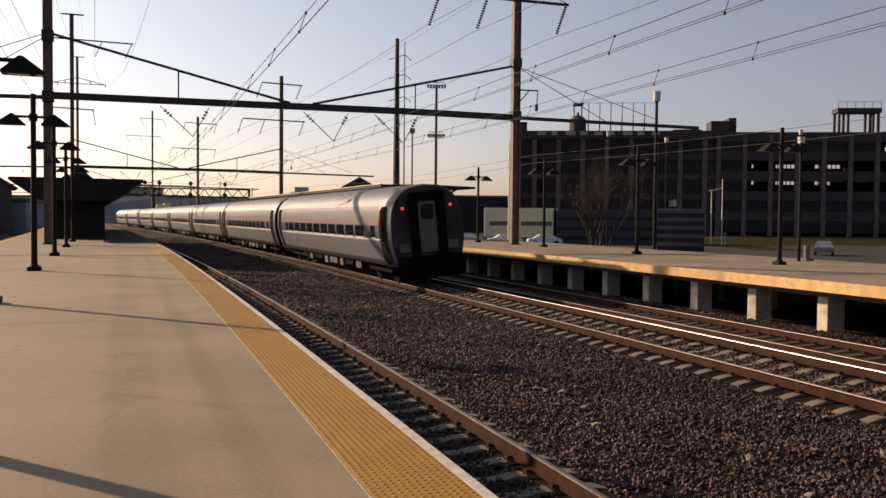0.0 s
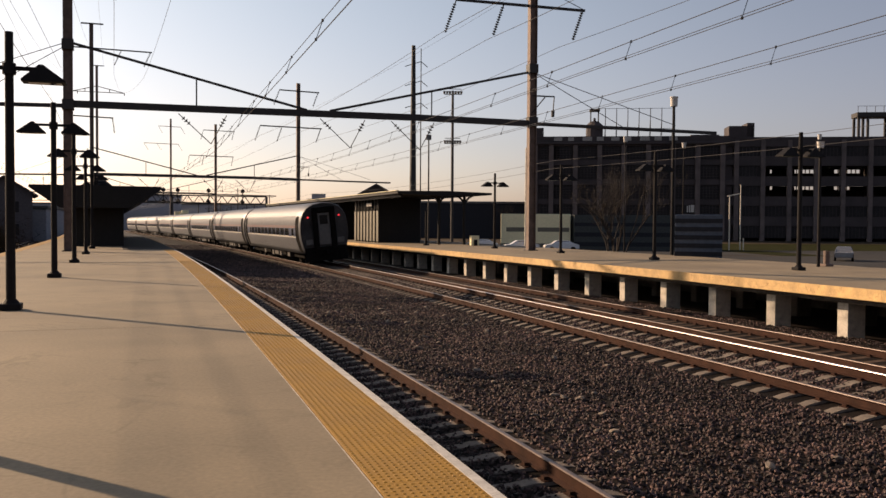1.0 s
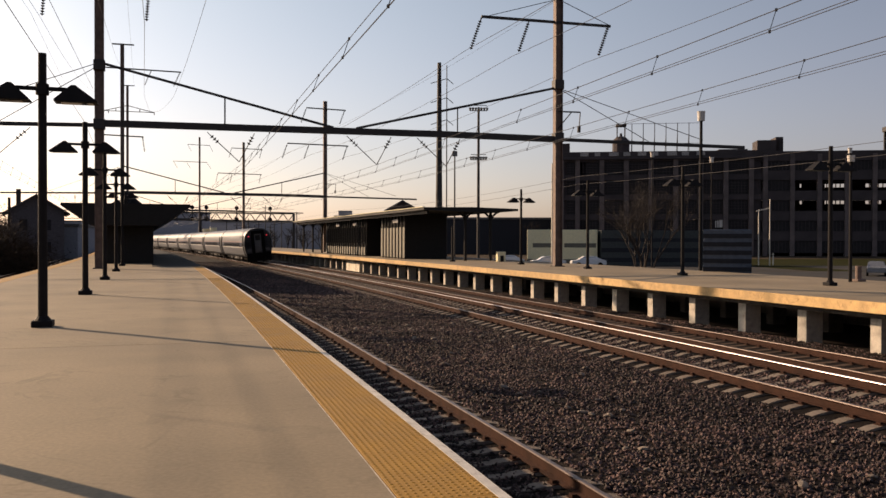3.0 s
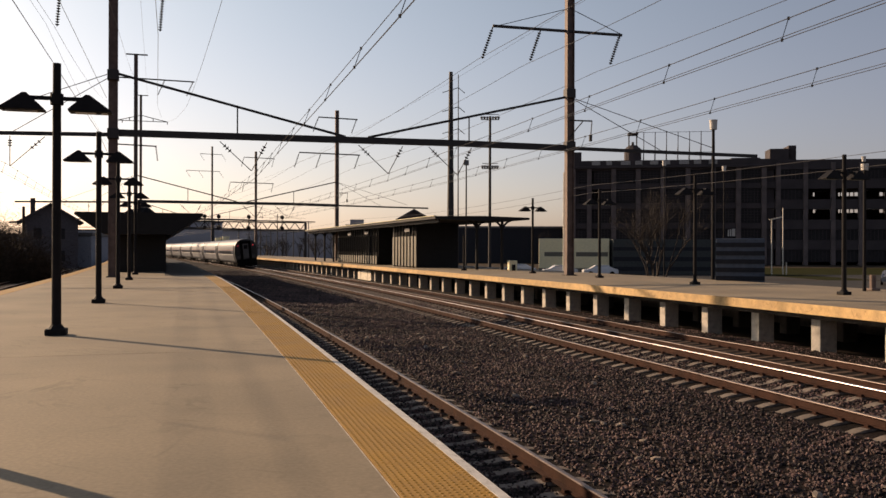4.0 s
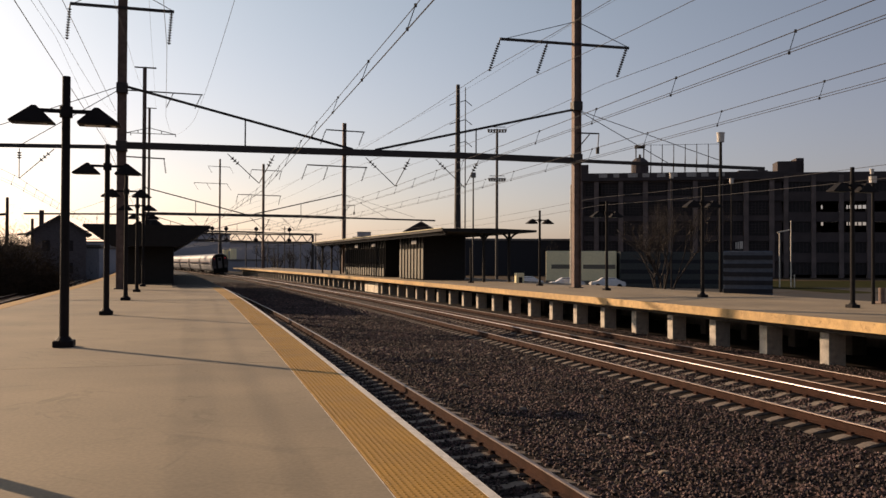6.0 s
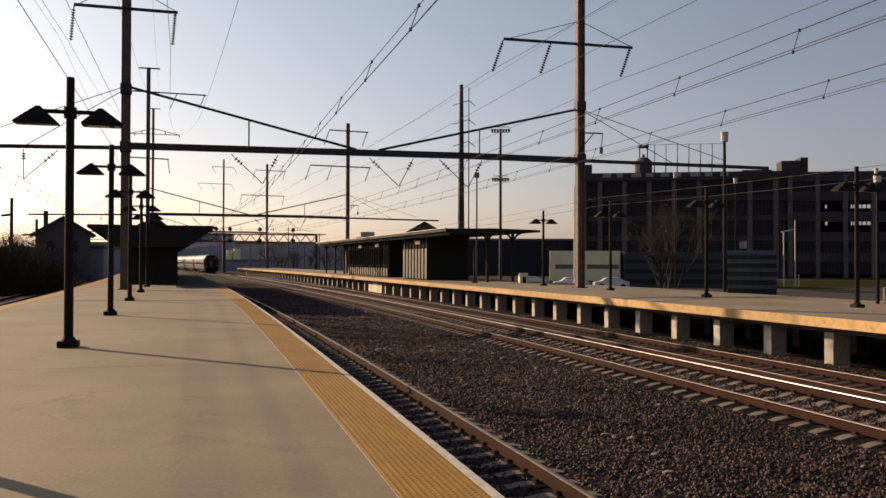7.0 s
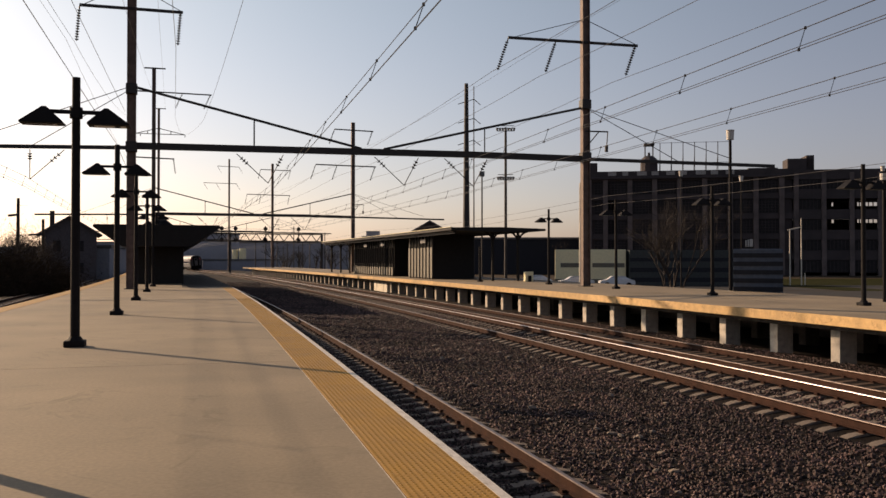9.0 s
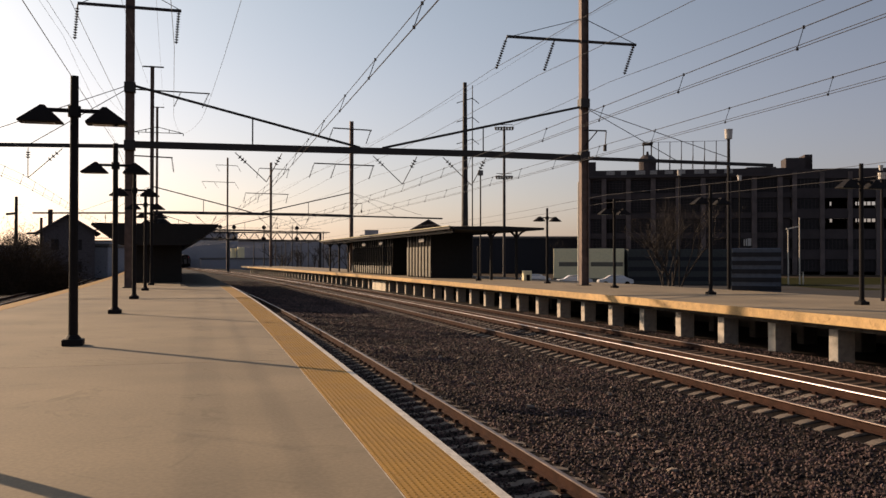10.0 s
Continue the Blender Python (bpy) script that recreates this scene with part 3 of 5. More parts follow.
    beam(bm, on(orr + 1.45, beam_z + 1.6), on(orr + 1.36, beam_z + 0.5), 0.05, 0.05)
    tube(bm, on(orr + 1.37, beam_z + 0.75), on(orr + 1.36, beam_z + 0.35), 0.11, 8)
    part("bracket", bm, M_DARKSTEEL, t)
    if not near:
        part("top_arm", beam(bmesh.new(), on(ol - 1.2, hl - 0.1), on(ol + 1.4, hl - 0.1), 0.14, 0.16), M_DARKSTEEL, t)
        bm = bmesh.new()
        for o0, z0, o1, z1 in ((-4.5, 5.4, 5.2, 5.4), (-4.5, 5.4, 0, 4.2), (5.2, 5.4, 0, 4.2), (-2.2, 5.4, -2.2, 4.8), (2.4, 5.4, 2.4, 4.8), (-3.6, 5.4, -3.6, 5.9), (5.2, 5.4, 5.2, 5.9)):
            beam(bm, on(ol + o0, hl - z0), on(ol + o1, hl - z1), 0.13, 0.13)
        if hl > 30:
            part("lattice_arm", bm, M_DARKSTEEL, t)
        else:
            bm.free()
    return t


portal(51.7, 49.0, 27, 21.0, -5.65, 20.75, 7.92, [(1, 15.0, (-4.85, -1.86, 3.28), -0.66), (0, 15.65, (-2.75, 2.6), -0.15)], True)
portal(118, 116, 26.3, 20.2, -5.35, 20.17, 7.52, [(1, 19.15, (-2.5, 2.65), -0.7), (1, 14.35, (-5.0, -2.15, 3.0), -0.65), (0, 23.15, (3.5, 7.0), -0.85), (0, 14.7, (-2.3, 2.4), 0.25)], False)
portal(191, 189, 33.2, 22.3, -3.3, 19.85, 7.7, [(1, 20.95, (-2.5, 3.8), -0.5), (1, 15.6, (-5.3, -2.4, 3.6), -0.4)], False)
portal(271, 268, 22, 32, -5.65, 20.7, 7.78, [(1, 29.7, (-3.4, 2.8), 1.1), (1, 24.65, (-7.4, -3.8, 2.0), 1.2)], False)

# ---- wires ----
SUP = [-17.0, 50.5, 117.0, 190.0, 270.0, 350.0]


def chord(o, z, s):
    """A taut wire runs straight from support to support."""
    for a, b in zip(SUP, SUP[1:]):
        if s <= b:
            break
    u = (s - a) / (b - a)
    return at(a, o, z).lerp(at(b, o, z), u), u


def poly_tube(bm, pts, r, n=4):
    """One continuous thin tube through the points."""
    rings = []
    for i, p in enumerate(pts):
        d = (pts[min(i + 1, len(pts) - 1)] - pts[max(i - 1, 0)]).normalized()
        x = d.cross(Vector((0, 0, 1))).normalized()
        y = d.cross(x)
        rings.append([bm.verts.new(p + (x * math.cos(6.2832 * k / n) + y * math.sin(6.2832 * k / n)) * r) for k in range(n)])
    for a, b in zip(rings, rings[1:]):
        for k in range(n):
            bm.faces.new((a[k], a[(k + 1) % n], b[(k + 1) % n], b[k]))


def wire(name, o, z, sag, r, parent, rise=0.0):
    pts = []
    for a, b in zip(SUP, SUP[1:]):
        for i in range(0 if not pts else 1, 11):
            s = a + (b - a) * i / 10 + (1e-6 if i == 0 else 0)
            p, u = chord(o, z, s)
            p.z += rise * max(0.0, 50.5 - s) - sag * 4 * u * (1 - u)
            pts.append(p)
    bm = bmesh.new()
    poly_tube(bm, pts, r)
    return part(name, bm, M_WIRE, parent)


for o, zz, first in ((TR1 + 0.27, 6.03, 15.0), (TR2 - 0.38, 6.03, 14.6), (TR3 - 0.3, 6.05, 18.4), (TR4 - 0.4, 6.0, 15.0)):
    t = thing("catenary", Matrix(), "thin overhead catenary wires with droppers above a track", "overhead wire", "catenary wires")
    wire("messenger_wire", o + 0.1, zz, 0.12, 0.0105, t, 0.006)
    wire("auxiliary_wire", o + 0.04, zz - 0.38, 0.05, 0.008, t, 0.005)
    wire("contact_wire", o - 0.05, zz - 0.47, 0.05, 0.0085, t, 0.005)
    s = first - 4.4 * 7
    while s < 190:
        bm = bmesh.new()
        p, u = chord(o + 0.1, zz, s)
        q, u = chord(o - 0.05, zz - 0.47, s)
        up, low = 0.006 * max(0.0, 50.5 - s) - 0.48 * u * (1 - u), 0.005 * max(0.0, 50.5 - s) - 0.2 * u * (1 - u)
        p.z, q.z = p.z + up, q.z + low
        tube(bm, p, q, 0.009, 4)
        for e in (p, q):
            tube(bm, e - Vector((0, 0, 0.03)), e + Vector((0, 0, 0.03)), 0.028, 5)
        part("dropper", bm, M_WIRE, t)
        s += 4.4
def line(points, sag, r, parent):
    """A power line hung from point to point, each (s, o, z)."""
    pts = []
    for a, b in zip(points, points[1:]):
        a, b = at(*a), at(*b)
        for i in range(0 if not pts else 1, 13):
            u = i / 12
            p = a.lerp(b, u)
            p.z -= sag * 4 * u * (1 - u)
            pts.append(p)
    bm = bmesh.new()
    poly_tube(bm, pts, r)
    return part("power_line", bm, M_WIRE, parent)


t = thing("feeder_lines", Matrix(), "long sagging power lines hung from the portal crossarms", "power line")
for o, zz in ((15.2, 13.15), (18.3, 13.02), (23.38, 12.97)):
    wire("power_line", o, zz, 0.6, 0.016, t)
for o, zz in ((23.0, 5.7), (23.0, 5.2), (20.75, 16.38)):
    wire("power_line", o, zz, 0.5, 0.010, t)
for pts, sag, r in (([(-17, -5.3, 8.1), (51.2, -6.4, 8.0), (117.6, -6.3, 8.0)], 0.1, 0.014),
                    ([(-17, -5.3, 10.1), (51.8, -6.0, 9.9)], 0.1, 0.011),
                    ([(-17, -8.0, 13.9), (51.9, -8.68, 13.68), (118, -8.6, 20.0), (191, -7.0, 27.8)], 0.7, 0.012),
                    ([(-17, -8.7, 13.9), (51.9, -9.1, 13.8), (118, -8.2, 14.0)], 0.5, 0.009),
                    ([(-17, -2.1, 13.9), (51.8, -3.3, 13.6), (118, -2.75, 20.05), (191, 1.6, 27.8)], 0.7, 0.014),
                    ([(-17, 1.9, 20.2), (55, 0.65, 17.7), (118, 0.78, 19.85), (191, 1.9, 28.0)], 0.5, 0.016),
                    ([(-17, -4.0, 18.3), (51.8, -4.4, 18.2), (118, -4.3, 26.2), (191, -2.0, 33.1)], 0.4, 0.009),
                    ([(-17, -5.0, 13.8), (51.7, -5.4, 13.7), (118, -5.4, 23.2)], 0.4, 0.008)):
    line(pts, sag, r, t)


# ---- shelters ----
# island shelter: dark box under a butterfly canopy
isl = thing("island_shelter", stand(60.1, -4.4), "dark waiting shelter with a wide flat canopy on the island platform", "shelter")
bm = bmesh.new()
box(bm, -1.9, 2.4, 0, 1.62, 36, 2.6, 0.03)
part("wall", bm, M_SHELTER, isl)
bm = bmesh.new()
sec = [(-3.88, 3.9), (3.88, 3.9), (3.93, 3.74), (1.95, 2.5), (-2.2, 2.5), (-3.93, 3.74)]
a = [bm.verts.new((x, -0.6, z)) for x, z in sec]
b = [bm.verts.new((x, 50, z)) for x, z in sec]
bm.faces.new(a)
bm.faces.new(b[::-1])
for i in range(6):
    bm.faces.new((a[i], b[i], b[(i + 1) % 6], a[(i + 1) % 6]))
part("roof", bm, M_SHELTER, isl)
bm = bmesh.new()
vs = [bm.verts.new(p) for p in ((-1.9, 21, 3.89), (1.9, 21, 3.89), (1.9, 26, 3.89), (-1.9, 26, 3.89), (0, 22.6, 5.5), (0, 24.4, 5.5))]
for f in ((0, 1, 4), (1, 2, 5, 4), (2, 3, 5), (3, 0, 4, 5), (3, 2, 1, 0)):
    bm.faces.new([vs[i] for i in f])
part("roof_lantern", bm, M_SHELTER, isl)
# ---- train ----
TRACK_Z = (-1.22 - 1.07) / 2
TILT = math.degrees(math.atan2(-1.22 + 1.07, 1.507))
CAR = 26.0


def car_section():
    """Half-barrel section of the coach, (x, z) over the rail."""
    pts = [(-1.36, 0.82), (-1.49, 1.2), (-1.61, 1.75), (-1.65, 2.2), (-1.62, 2.75), (-1.54, 3.2), (-1.37, 3.58), (-1.08, 3.88), (-0.66, 4.09), (0, 4.17)]
    return pts + [(-x, z) for x, z in pts[-2::-1]]


def coach(rear):
    t = thing("passenger_coach", Matrix(), "silver fluted stainless passenger coach with red and blue window stripe", "train car", "train")
    sec = car_section()
    bm = bmesh.new()
    L0, L1 = 0.6, CAR - 0.6
    ys = [L0 + (L1 - L0) * i / 12 for i in range(13)]
    rings = [[bm.verts.new((x * k, y, 1.0 + (z - 1.0) * (1 - (1 - k) * 0.5))) for x, z in sec] for y, k in [(L0 - 0.12, 0.975)] + [(y, 1) for y in ys] + [(L1 + 0.12, 0.975)]]
    for a, b in zip(rings, rings[1:]):
        for i in range(len(sec) - 1):
            bm.faces.new((a[i], a[i + 1], b[i + 1], b[i]))
        bm.faces.new((a[-1], a[0], b[0], b[-1]))
    body = part("body", bm, M_STEEL, t, smooth=True)
    for e, y in ((0, L0 - 0.13), (1, L1 + 0.13)):
        bm = bmesh.new()
        vs = [bm.verts.new((x * 0.975, y, 1.0 + (z - 1.0) * 0.9875)) for x, z in sec]
        bm.faces.new(vs)
        bmesh.ops.solidify(bm, geom=bm.faces, thickness=0.04)
        part("end_wall", bm, M_ENDGREY, t)
        sg = -1 if e == 0 else 1
        bm = bmesh.new()
        for x in (-0.76, 0.44):
            box(bm, x, y, 1.05, x + 0.32, y + sg * 0.22, 3.78, 0.03)
        box(bm, -0.76, y, 3.5, 0.76, y + sg * 0.22, 3.86, 0.05)
        dia = part("diaphragm", bm, M_UNDER, t)
        bm = bmesh.new()
        box(bm, -0.40, y + sg * 0.03, 1.35, 0.40, y + sg * 0.07, 3.46, 0.02)
        door = part("end_door", bm, material_door, t)
        bm = bmesh.new()
        box(bm, -0.27, y + sg * 0.06, 2.72, 0.27, y + sg * 0.085, 3.32, 0.04)
        part("pane", bm, M_GLASS, door)
        if rear and e == 0:
            for x in (-1.05, 1.05):
                bm = bmesh.new()
                tube(bm, (x, y - 0.02, 3.23), (x, y - 0.08, 3.23), 0.065, 12)
                part("tail_lamp", bm, M_TAIL, t)
                bm = bmesh.new()
                box(bm, x - 0.24, y - 0.03, 1.42, x + 0.24, y - 0.06, 1.78, 0.02)
                part("marker_panel", bm, material_door, t)
    # flutes below the windows and on the lower side
    zs, xs = [p[1] for p in sec[:10]], [p[0] for p in sec[:10]]
    for side in (-1, 1):
        for i in range(9):
            bm = bmesh.new()
            z = 1.12 + 0.095 * i
            x = np.interp(z, [p[1] for p in sec[:10]], [p[0] for p in sec[:10]])
            beam(bm, (side * (-x + 0.004), L0 + 1.5, z), (side * (-x + 0.004), L1 - 1.5, z), 0.036, 0.034)
            part("flute", bm, M_STEEL, t)
        for z in (2.80, 2.88, 2.96, 3.04, 3.12, 3.2, 3.28, 3.36):
            bm = bmesh.new()
            x = np.interp(z, [p[1] for p in sec[:10]], [p[0] for p in sec[:10]])
            beam(bm, (side * (-x + 0.002), L0 + 1.5, z), (side * (-x + 0.002), L1 - 1.5, z), 0.03, 0.022)
            part("flute", bm, M_STEEL, t)
        for z0, z1, mat, nm in ((2.61, 2.65, M_RED, "red_stripe"), (2.70, 2.74, M_RED, "red_stripe"), (2.0, 2.58, M_BLUE, "blue_band"), (1.94, 2.0, M_WHITE, "white_stripe")):
            bm = bmesh.new()
            q = [(np.interp(z, [p[1] for p in sec[:10]], [p[0] for p in sec[:10]]), z) for z in (z0, (z0 + z1) / 2, z1)]
            va = [bm.verts.new((side * (-x + 0.009), L0 + 1.1, z)) for x, z in q]
            vb = [bm.verts.new((side * (-x + 0.009), L1 - 1.1, z)) for x, z in q]
            for i in range(2):
                bm.faces.new((va[i], va[i + 1], vb[i + 1], vb[i]))
            part(nm, bm, mat, t)
        for i in range(12):
            y = 2.6 + i * 1.75
            bm = bmesh.new()
            w = 1.42 if 0 < i < 11 else 0.7
            rows = [[bm.verts.new((side * (-np.interp(z, zs, xs) + 0.016), yy, z)) for yy in (y + c, y + w - c)] for z, c in ((2.05, 0.09), (2.12, 0.0), (2.3, 0.0), (2.49, 0.0), (2.56, 0.09))]
            for a, b in zip(rows, rows[1:]):
                bm.faces.new((a[0], a[1], b[1], b[0]))
            win = part("window", bm, M_GLASS, t)
            bm = bmesh.new()
            beam(bm, (side * (-np.interp(2.035, zs, xs) + 0.012), y + 0.04, 2.035), (side * (-np.interp(2.035, zs, xs) + 0.012), y + w - 0.04, 2.035), 0.04, 0.035)
            part("sill", bm, M_WHITE, win)
        for y in (0.9, CAR - 1.95):
            bm = bmesh.new()
            rows = [[bm.verts.new((side * (-np.interp(z, zs, xs) + 0.02), yy, z)) for yy in (y + c, y + 1.05 - c)] for z, c in ((0.95, 0.12), (1.08, 0.0), (1.75, 0.0), (2.2, 0.0), (2.75, 0.0), (3.2, 0.0), (3.36, 0.14))]
            for a, b in zip(rows, rows[1:]):
                bm.faces.new((a[0], a[1], b[1], b[0]))
            door = part("side_door", bm, M_UNDER, t, "dark recessed vestibule door")
            bm = bmesh.new()
            rows = [[bm.verts.new((side * (-np.interp(z, zs, xs) + 0.028), yy, z)) for yy in (y + 0.45, y + 0.75)] for z in (1.9, 2.2, 2.75)]
            for a, b in zip(rows, rows[1:]):
                bm.faces.new((a[0], a[1], b[1], b[0]))
            part("door_panel", bm, M_GLASS, door)
    for y0, y1, z0, mt in ((6.6, 7.6, 0.42, M_DARKSTEEL), (8.0, 9.6, 0.5, M_UNDER), (10.0, 10.7, 0.38, M_ENDGREY), (11.2, 12.9, 0.42, M_DARKSTEEL), (13.3, 14.1, 0.35, M_ENDGREY), (14.6, 16.6, 0.5, M_UNDER), (17.0, 17.9, 0.4, M_DARKSTEEL), (18.3, 19.6, 0.46, M_UNDER)):
        bm = bmesh.new()
        box(bm, -1.28, y0, z0, 1.28, y1, 0.84, 0.05)
        part("equipment_box", bm, mt, t)
    bm = bmesh.new()
    box(bm, -0.6, 0.35, 0.68, 0.6, CAR - 0.35, 0.85)
    part("centre_sill", bm, M_UNDER, t)
    if rear:
        bm = bmesh.new()
        box(bm, -1.42, 0.40, 0.28, 1.42, 0.46, 1.22, 0.03)
        part("end_apron", bm, M_UNDER, t)
    bm = bmesh.new()
    box(bm, -0.12, -0.25, 0.75, 0.12, 0.5, 1.0, 0.03)
    part("coupler", bm, M_UNDER, t)
    for y in (4.0, CAR - 4.0):
        bm = bmesh.new()
        for x in (-1.05, 1.05):
            box(bm, x - 0.08, y - 1.75, 0.45, x + 0.08, y + 1.75, 0.72, 0.04)
        box(bm, -1.0, y - 0.25, 0.5, 1.0, y + 0.25, 0.9, 0.04)
        bogie = part("bogie", bm, M_UNDER, t)
        for dy in (-1.3, 1.3):
            for x in (-0.75, 0.75):
                bm = bmesh.new()
                tube(bm, (x - 0.065, y + dy, 0.46), (x + 0.065, y + dy, 0.46), 0.455, 20)
                tube(bm, (x - 0.09, y + dy, 0.46), (x + 0.09, y + dy, 0.46), 0.16, 12)
                part("wheel", bm, M_UNDER, bogie)
    # roof vents
    for y in (1.9, 2.9, 9.0, 13, CAR - 3.2, CAR - 2.2):
        bm = bmesh.new()
        box(bm, -1.22, y - 0.22, 3.46, -1.02, y + 0.22, 3.74, 0.03)
        part("roof_vent", bm, M_ENDGREY, t)
    return t


material_door = material("door_grey", (0.085, 0.08, 0.075), 0.55, 0.1, vary=0.2, scale=4, fine=20, bump=0.02)
rear_coach = coach(True)
coaches = [rear_coach]
mid = coach(False)
coaches.append(mid)
for i in range(6):
    coaches.append(copy_thing(mid, Matrix()))

S_REAR, SPEED, GAIN = 33.65, 23.0, 0.15


def motions():
    for i, c in enumerate(coaches):
        rows = []
        for k in range(21):
            t = 0.5 * k
            s = S_REAR + SPEED * t + GAIN * t * t + CAR * i
            a, b = at(s, TR2), at(s + CAR, TR2)
            ang = math.degrees(math.atan2(-(b.x - a.x), b.y - a.y))
            rows.append((t, pose(a.x, a.y, TRACK_Z, 0, 0, ang) @ pose(0, 0, 0, 0, TILT, 0)))
        walk(c, rows)


# ---- far platform shelter ----
shel = thing("platform_shelter", Matrix(), "long dark platform shelter with flat canopy, posts and panelled waiting room", "shelter")
S_A, S_B = 62.8, 119.0
bm = bmesh.new()
sweep(bm, [(16.5, 4.08), (20.4, 4.14), (24.2, 4.05), (24.2, 3.88), (20.4, 3.76), (16.5, 3.88)], S_A, S_B, 4)
roof = part("roof", bm, M_SHELTER, shel)
bm = bmesh.new()
sweep(bm, [(16.42, 4.13), (16.6, 4.13), (16.6, 4.09), (16.42, 4.09)], S_A, S_B, 4)
part("gutter", bm, M_CREAM, roof, "pale metal eave trim")
bm = bmesh.new()
sweep(bm, [(16.9, 3.86), (17.05, 3.86), (17.05, 3.62), (16.9, 3.62)], S_A + 0.5, S_B, 4)
part("fascia_beam", bm, M_SHELTER, roof)
for s in (63.8, 106, 111.5, 117.5):
    for o in (17.6, 20.2, 22.3):
        if (o == 17.6) == (s < 100):
            continue
        p = at(s, o)
        bm = bmesh.new()
        tube(bm, p, p + Vector((0, 0, 3.8)), 0.12, 10)
        for k in (-1, 1):
            for i in range(5):
                a0, a1 = i / 5 * 1.5, (i + 1) / 5 * 1.5
                q = [at(s, o + k * 1.1 * (1 - math.cos(a)), 2.95 + 0.95 * math.sin(a)) for a in (a0, a1)]
                beam(bm, q[0], q[1], 0.1, 0.14)
        part("post", bm, M_SHELTER, shel)
# waiting room
W0, W1, WM0, WM1 = 71.0, 103.5, 79.0, 84.5
bm = bmesh.new()
sweep(bm, [(17.6, 0), (21.2, 0), (21.2, 3.75), (17.6, 3.75)], W0 + 0.1, WM0, 5)
sweep(bm, [(17.6, 0), (21.2, 0), (21.2, 3.75), (17.6, 3.75)], WM1, W1, 5)
part("core_wall", bm, M_SHELTER, shel)
bm = bmesh.new()
sweep(bm, [(19.4, 0), (21.2, 0), (21.2, 3.75), (19.4, 3.75)], WM0 + 0.02, WM1 - 0.02, 6)
part("recess_wall", bm, M_SHELTER, shel)
for a, b, z0, z1 in ((W0, WM0, 0.1, 2.7), (WM1, W1, 0.1, 0.9)):
    n = round((b - a) / 1.05)
    for i in range(n):
        s = a + (b - a) * i / n
        bm = bmesh.new()
        sweep(bm, [(17.50, z0), (17.60, z0), (17.60, z1), (17.50, z1)], s + 0.16, s + (b - a) / n - 0.16, 2)
        part("panel", bm, M_PANEL, shel)
        bm = bmesh.new()
        beam(bm, at(s, 17.5, 0), at(s, 17.5, 3.7), 0.14, 0.14)
        part("mullion", bm, M_SHELTER, shel)
        if z1 < 2:
            bm = bmesh.new()
            sweep(bm, [(17.56, 1.3), (17.6, 1.3), (17.6, 2.9), (17.56, 2.9)], s + 0.12, s + (b - a) / n - 0.12, 2)
            part("pane", bm, M_GLASS, shel)
for s in (73.0, 88.0, 96.0):
    bm = bmesh.new()
    sweep(bm, [(17.42, 3.1), (17.48, 3.1), (17.48, 3.4), (17.42, 3.4)], s, s + 1.6, 2)
    part("name_board", bm, M_ROOF, shel)
# platform bollards by the shelter
for s, o in ((71.6, 19.2), (61.7, 18.4)):
    t = thing("signpost", stand(s, o), "slim dark signpost on the far platform", "post", "signposts")
    bm = bmesh.new()
    tube(bm, (0, 0, 0), (0, 0, 2.6), 0.09, 10)
    tube(bm, (0, 0, 0), (0, 0, 0.12), 0.22, 10)
    part("post", bm, M_BLACK, t)


# ---- factory ----
fac = thing("factory_building", Matrix.Translation((33.9, 205, 0)) @ pose(0, 0, 0, 0, 0, -9.6) @ Matrix.Translation((-33.9, -205, 0)), "large dark derelict brick factory with concrete piers and open window bays", "factory")
FY, FL, FM, FR, FT = 205.0, 33.9, 79.5, 128.0, 21.3
FLOOR = [-1.85, 3.1, 7.7, 12.3, 16.9, FT]
bm = bmesh.new()
box(bm, FL, FY + 0.5, -1.85, FM, FY + 40, FT - 0.02)
part("wall", bm, M_BRICK, fac)
for x in (34.3,) + tuple(38.0 + 5.6 * i for i in range(8)):
    bm = bmesh.new()
    box(bm, x - 0.55, FY - 0.35, -1.85, x + 0.55, FY + 0.5, FT - 0.9, 0.05)
    part("pilaster", bm, M_PIERC, fac)
for z in FLOOR[1:]:
    bm = bmesh.new()
    box(bm, FL, FY - 0.08, z - 1.3, FM, FY + 0.48, z, 0.04)
    part("spandrel", bm, M_BRICK, fac)
bm = bmesh.new()
box(bm, FL - 0.4, FY - 0.7, FT - 0.9, FM + 0.2, FY + 0.49, FT - 0.3, 0.1)
box(bm, FL, FY - 0.3, FT - 0.3, FM, FY + 0.45, FT + 1.0, 0.05)
part("cornice", bm, M_BRICK, fac)
for f in range(5):
    for i in range(8):
        x = 32.4 + 5.6 * (i + (i == 0) * 0.45) + 0.62
        z0, z1 = FLOOR[f] + 0.1, FLOOR[f + 1] - 1.4
        bm = bmesh.new()
        box(bm, x, FY + 0.22, z0, x + 4.36, FY + 0.3, z1)
        win = part("window", bm, M_GRIME, fac)
        bm = bmesh.new()
        for k in range(1, 6):
            beam(bm, (x + 4.36 * k / 6, FY + 0.18, z0), (x + 4.36 * k / 6, FY + 0.18, z1), 0.08, 0.08)
        for k in range(1, 5):
            beam(bm, (x, FY + 0.18, z0 + (z1 - z0) * k / 5), (x + 4.36, FY + 0.18, z0 + (z1 - z0) * k / 5), 0.08, 0.08)
        part("muntins", bm, M_BRICK, win)
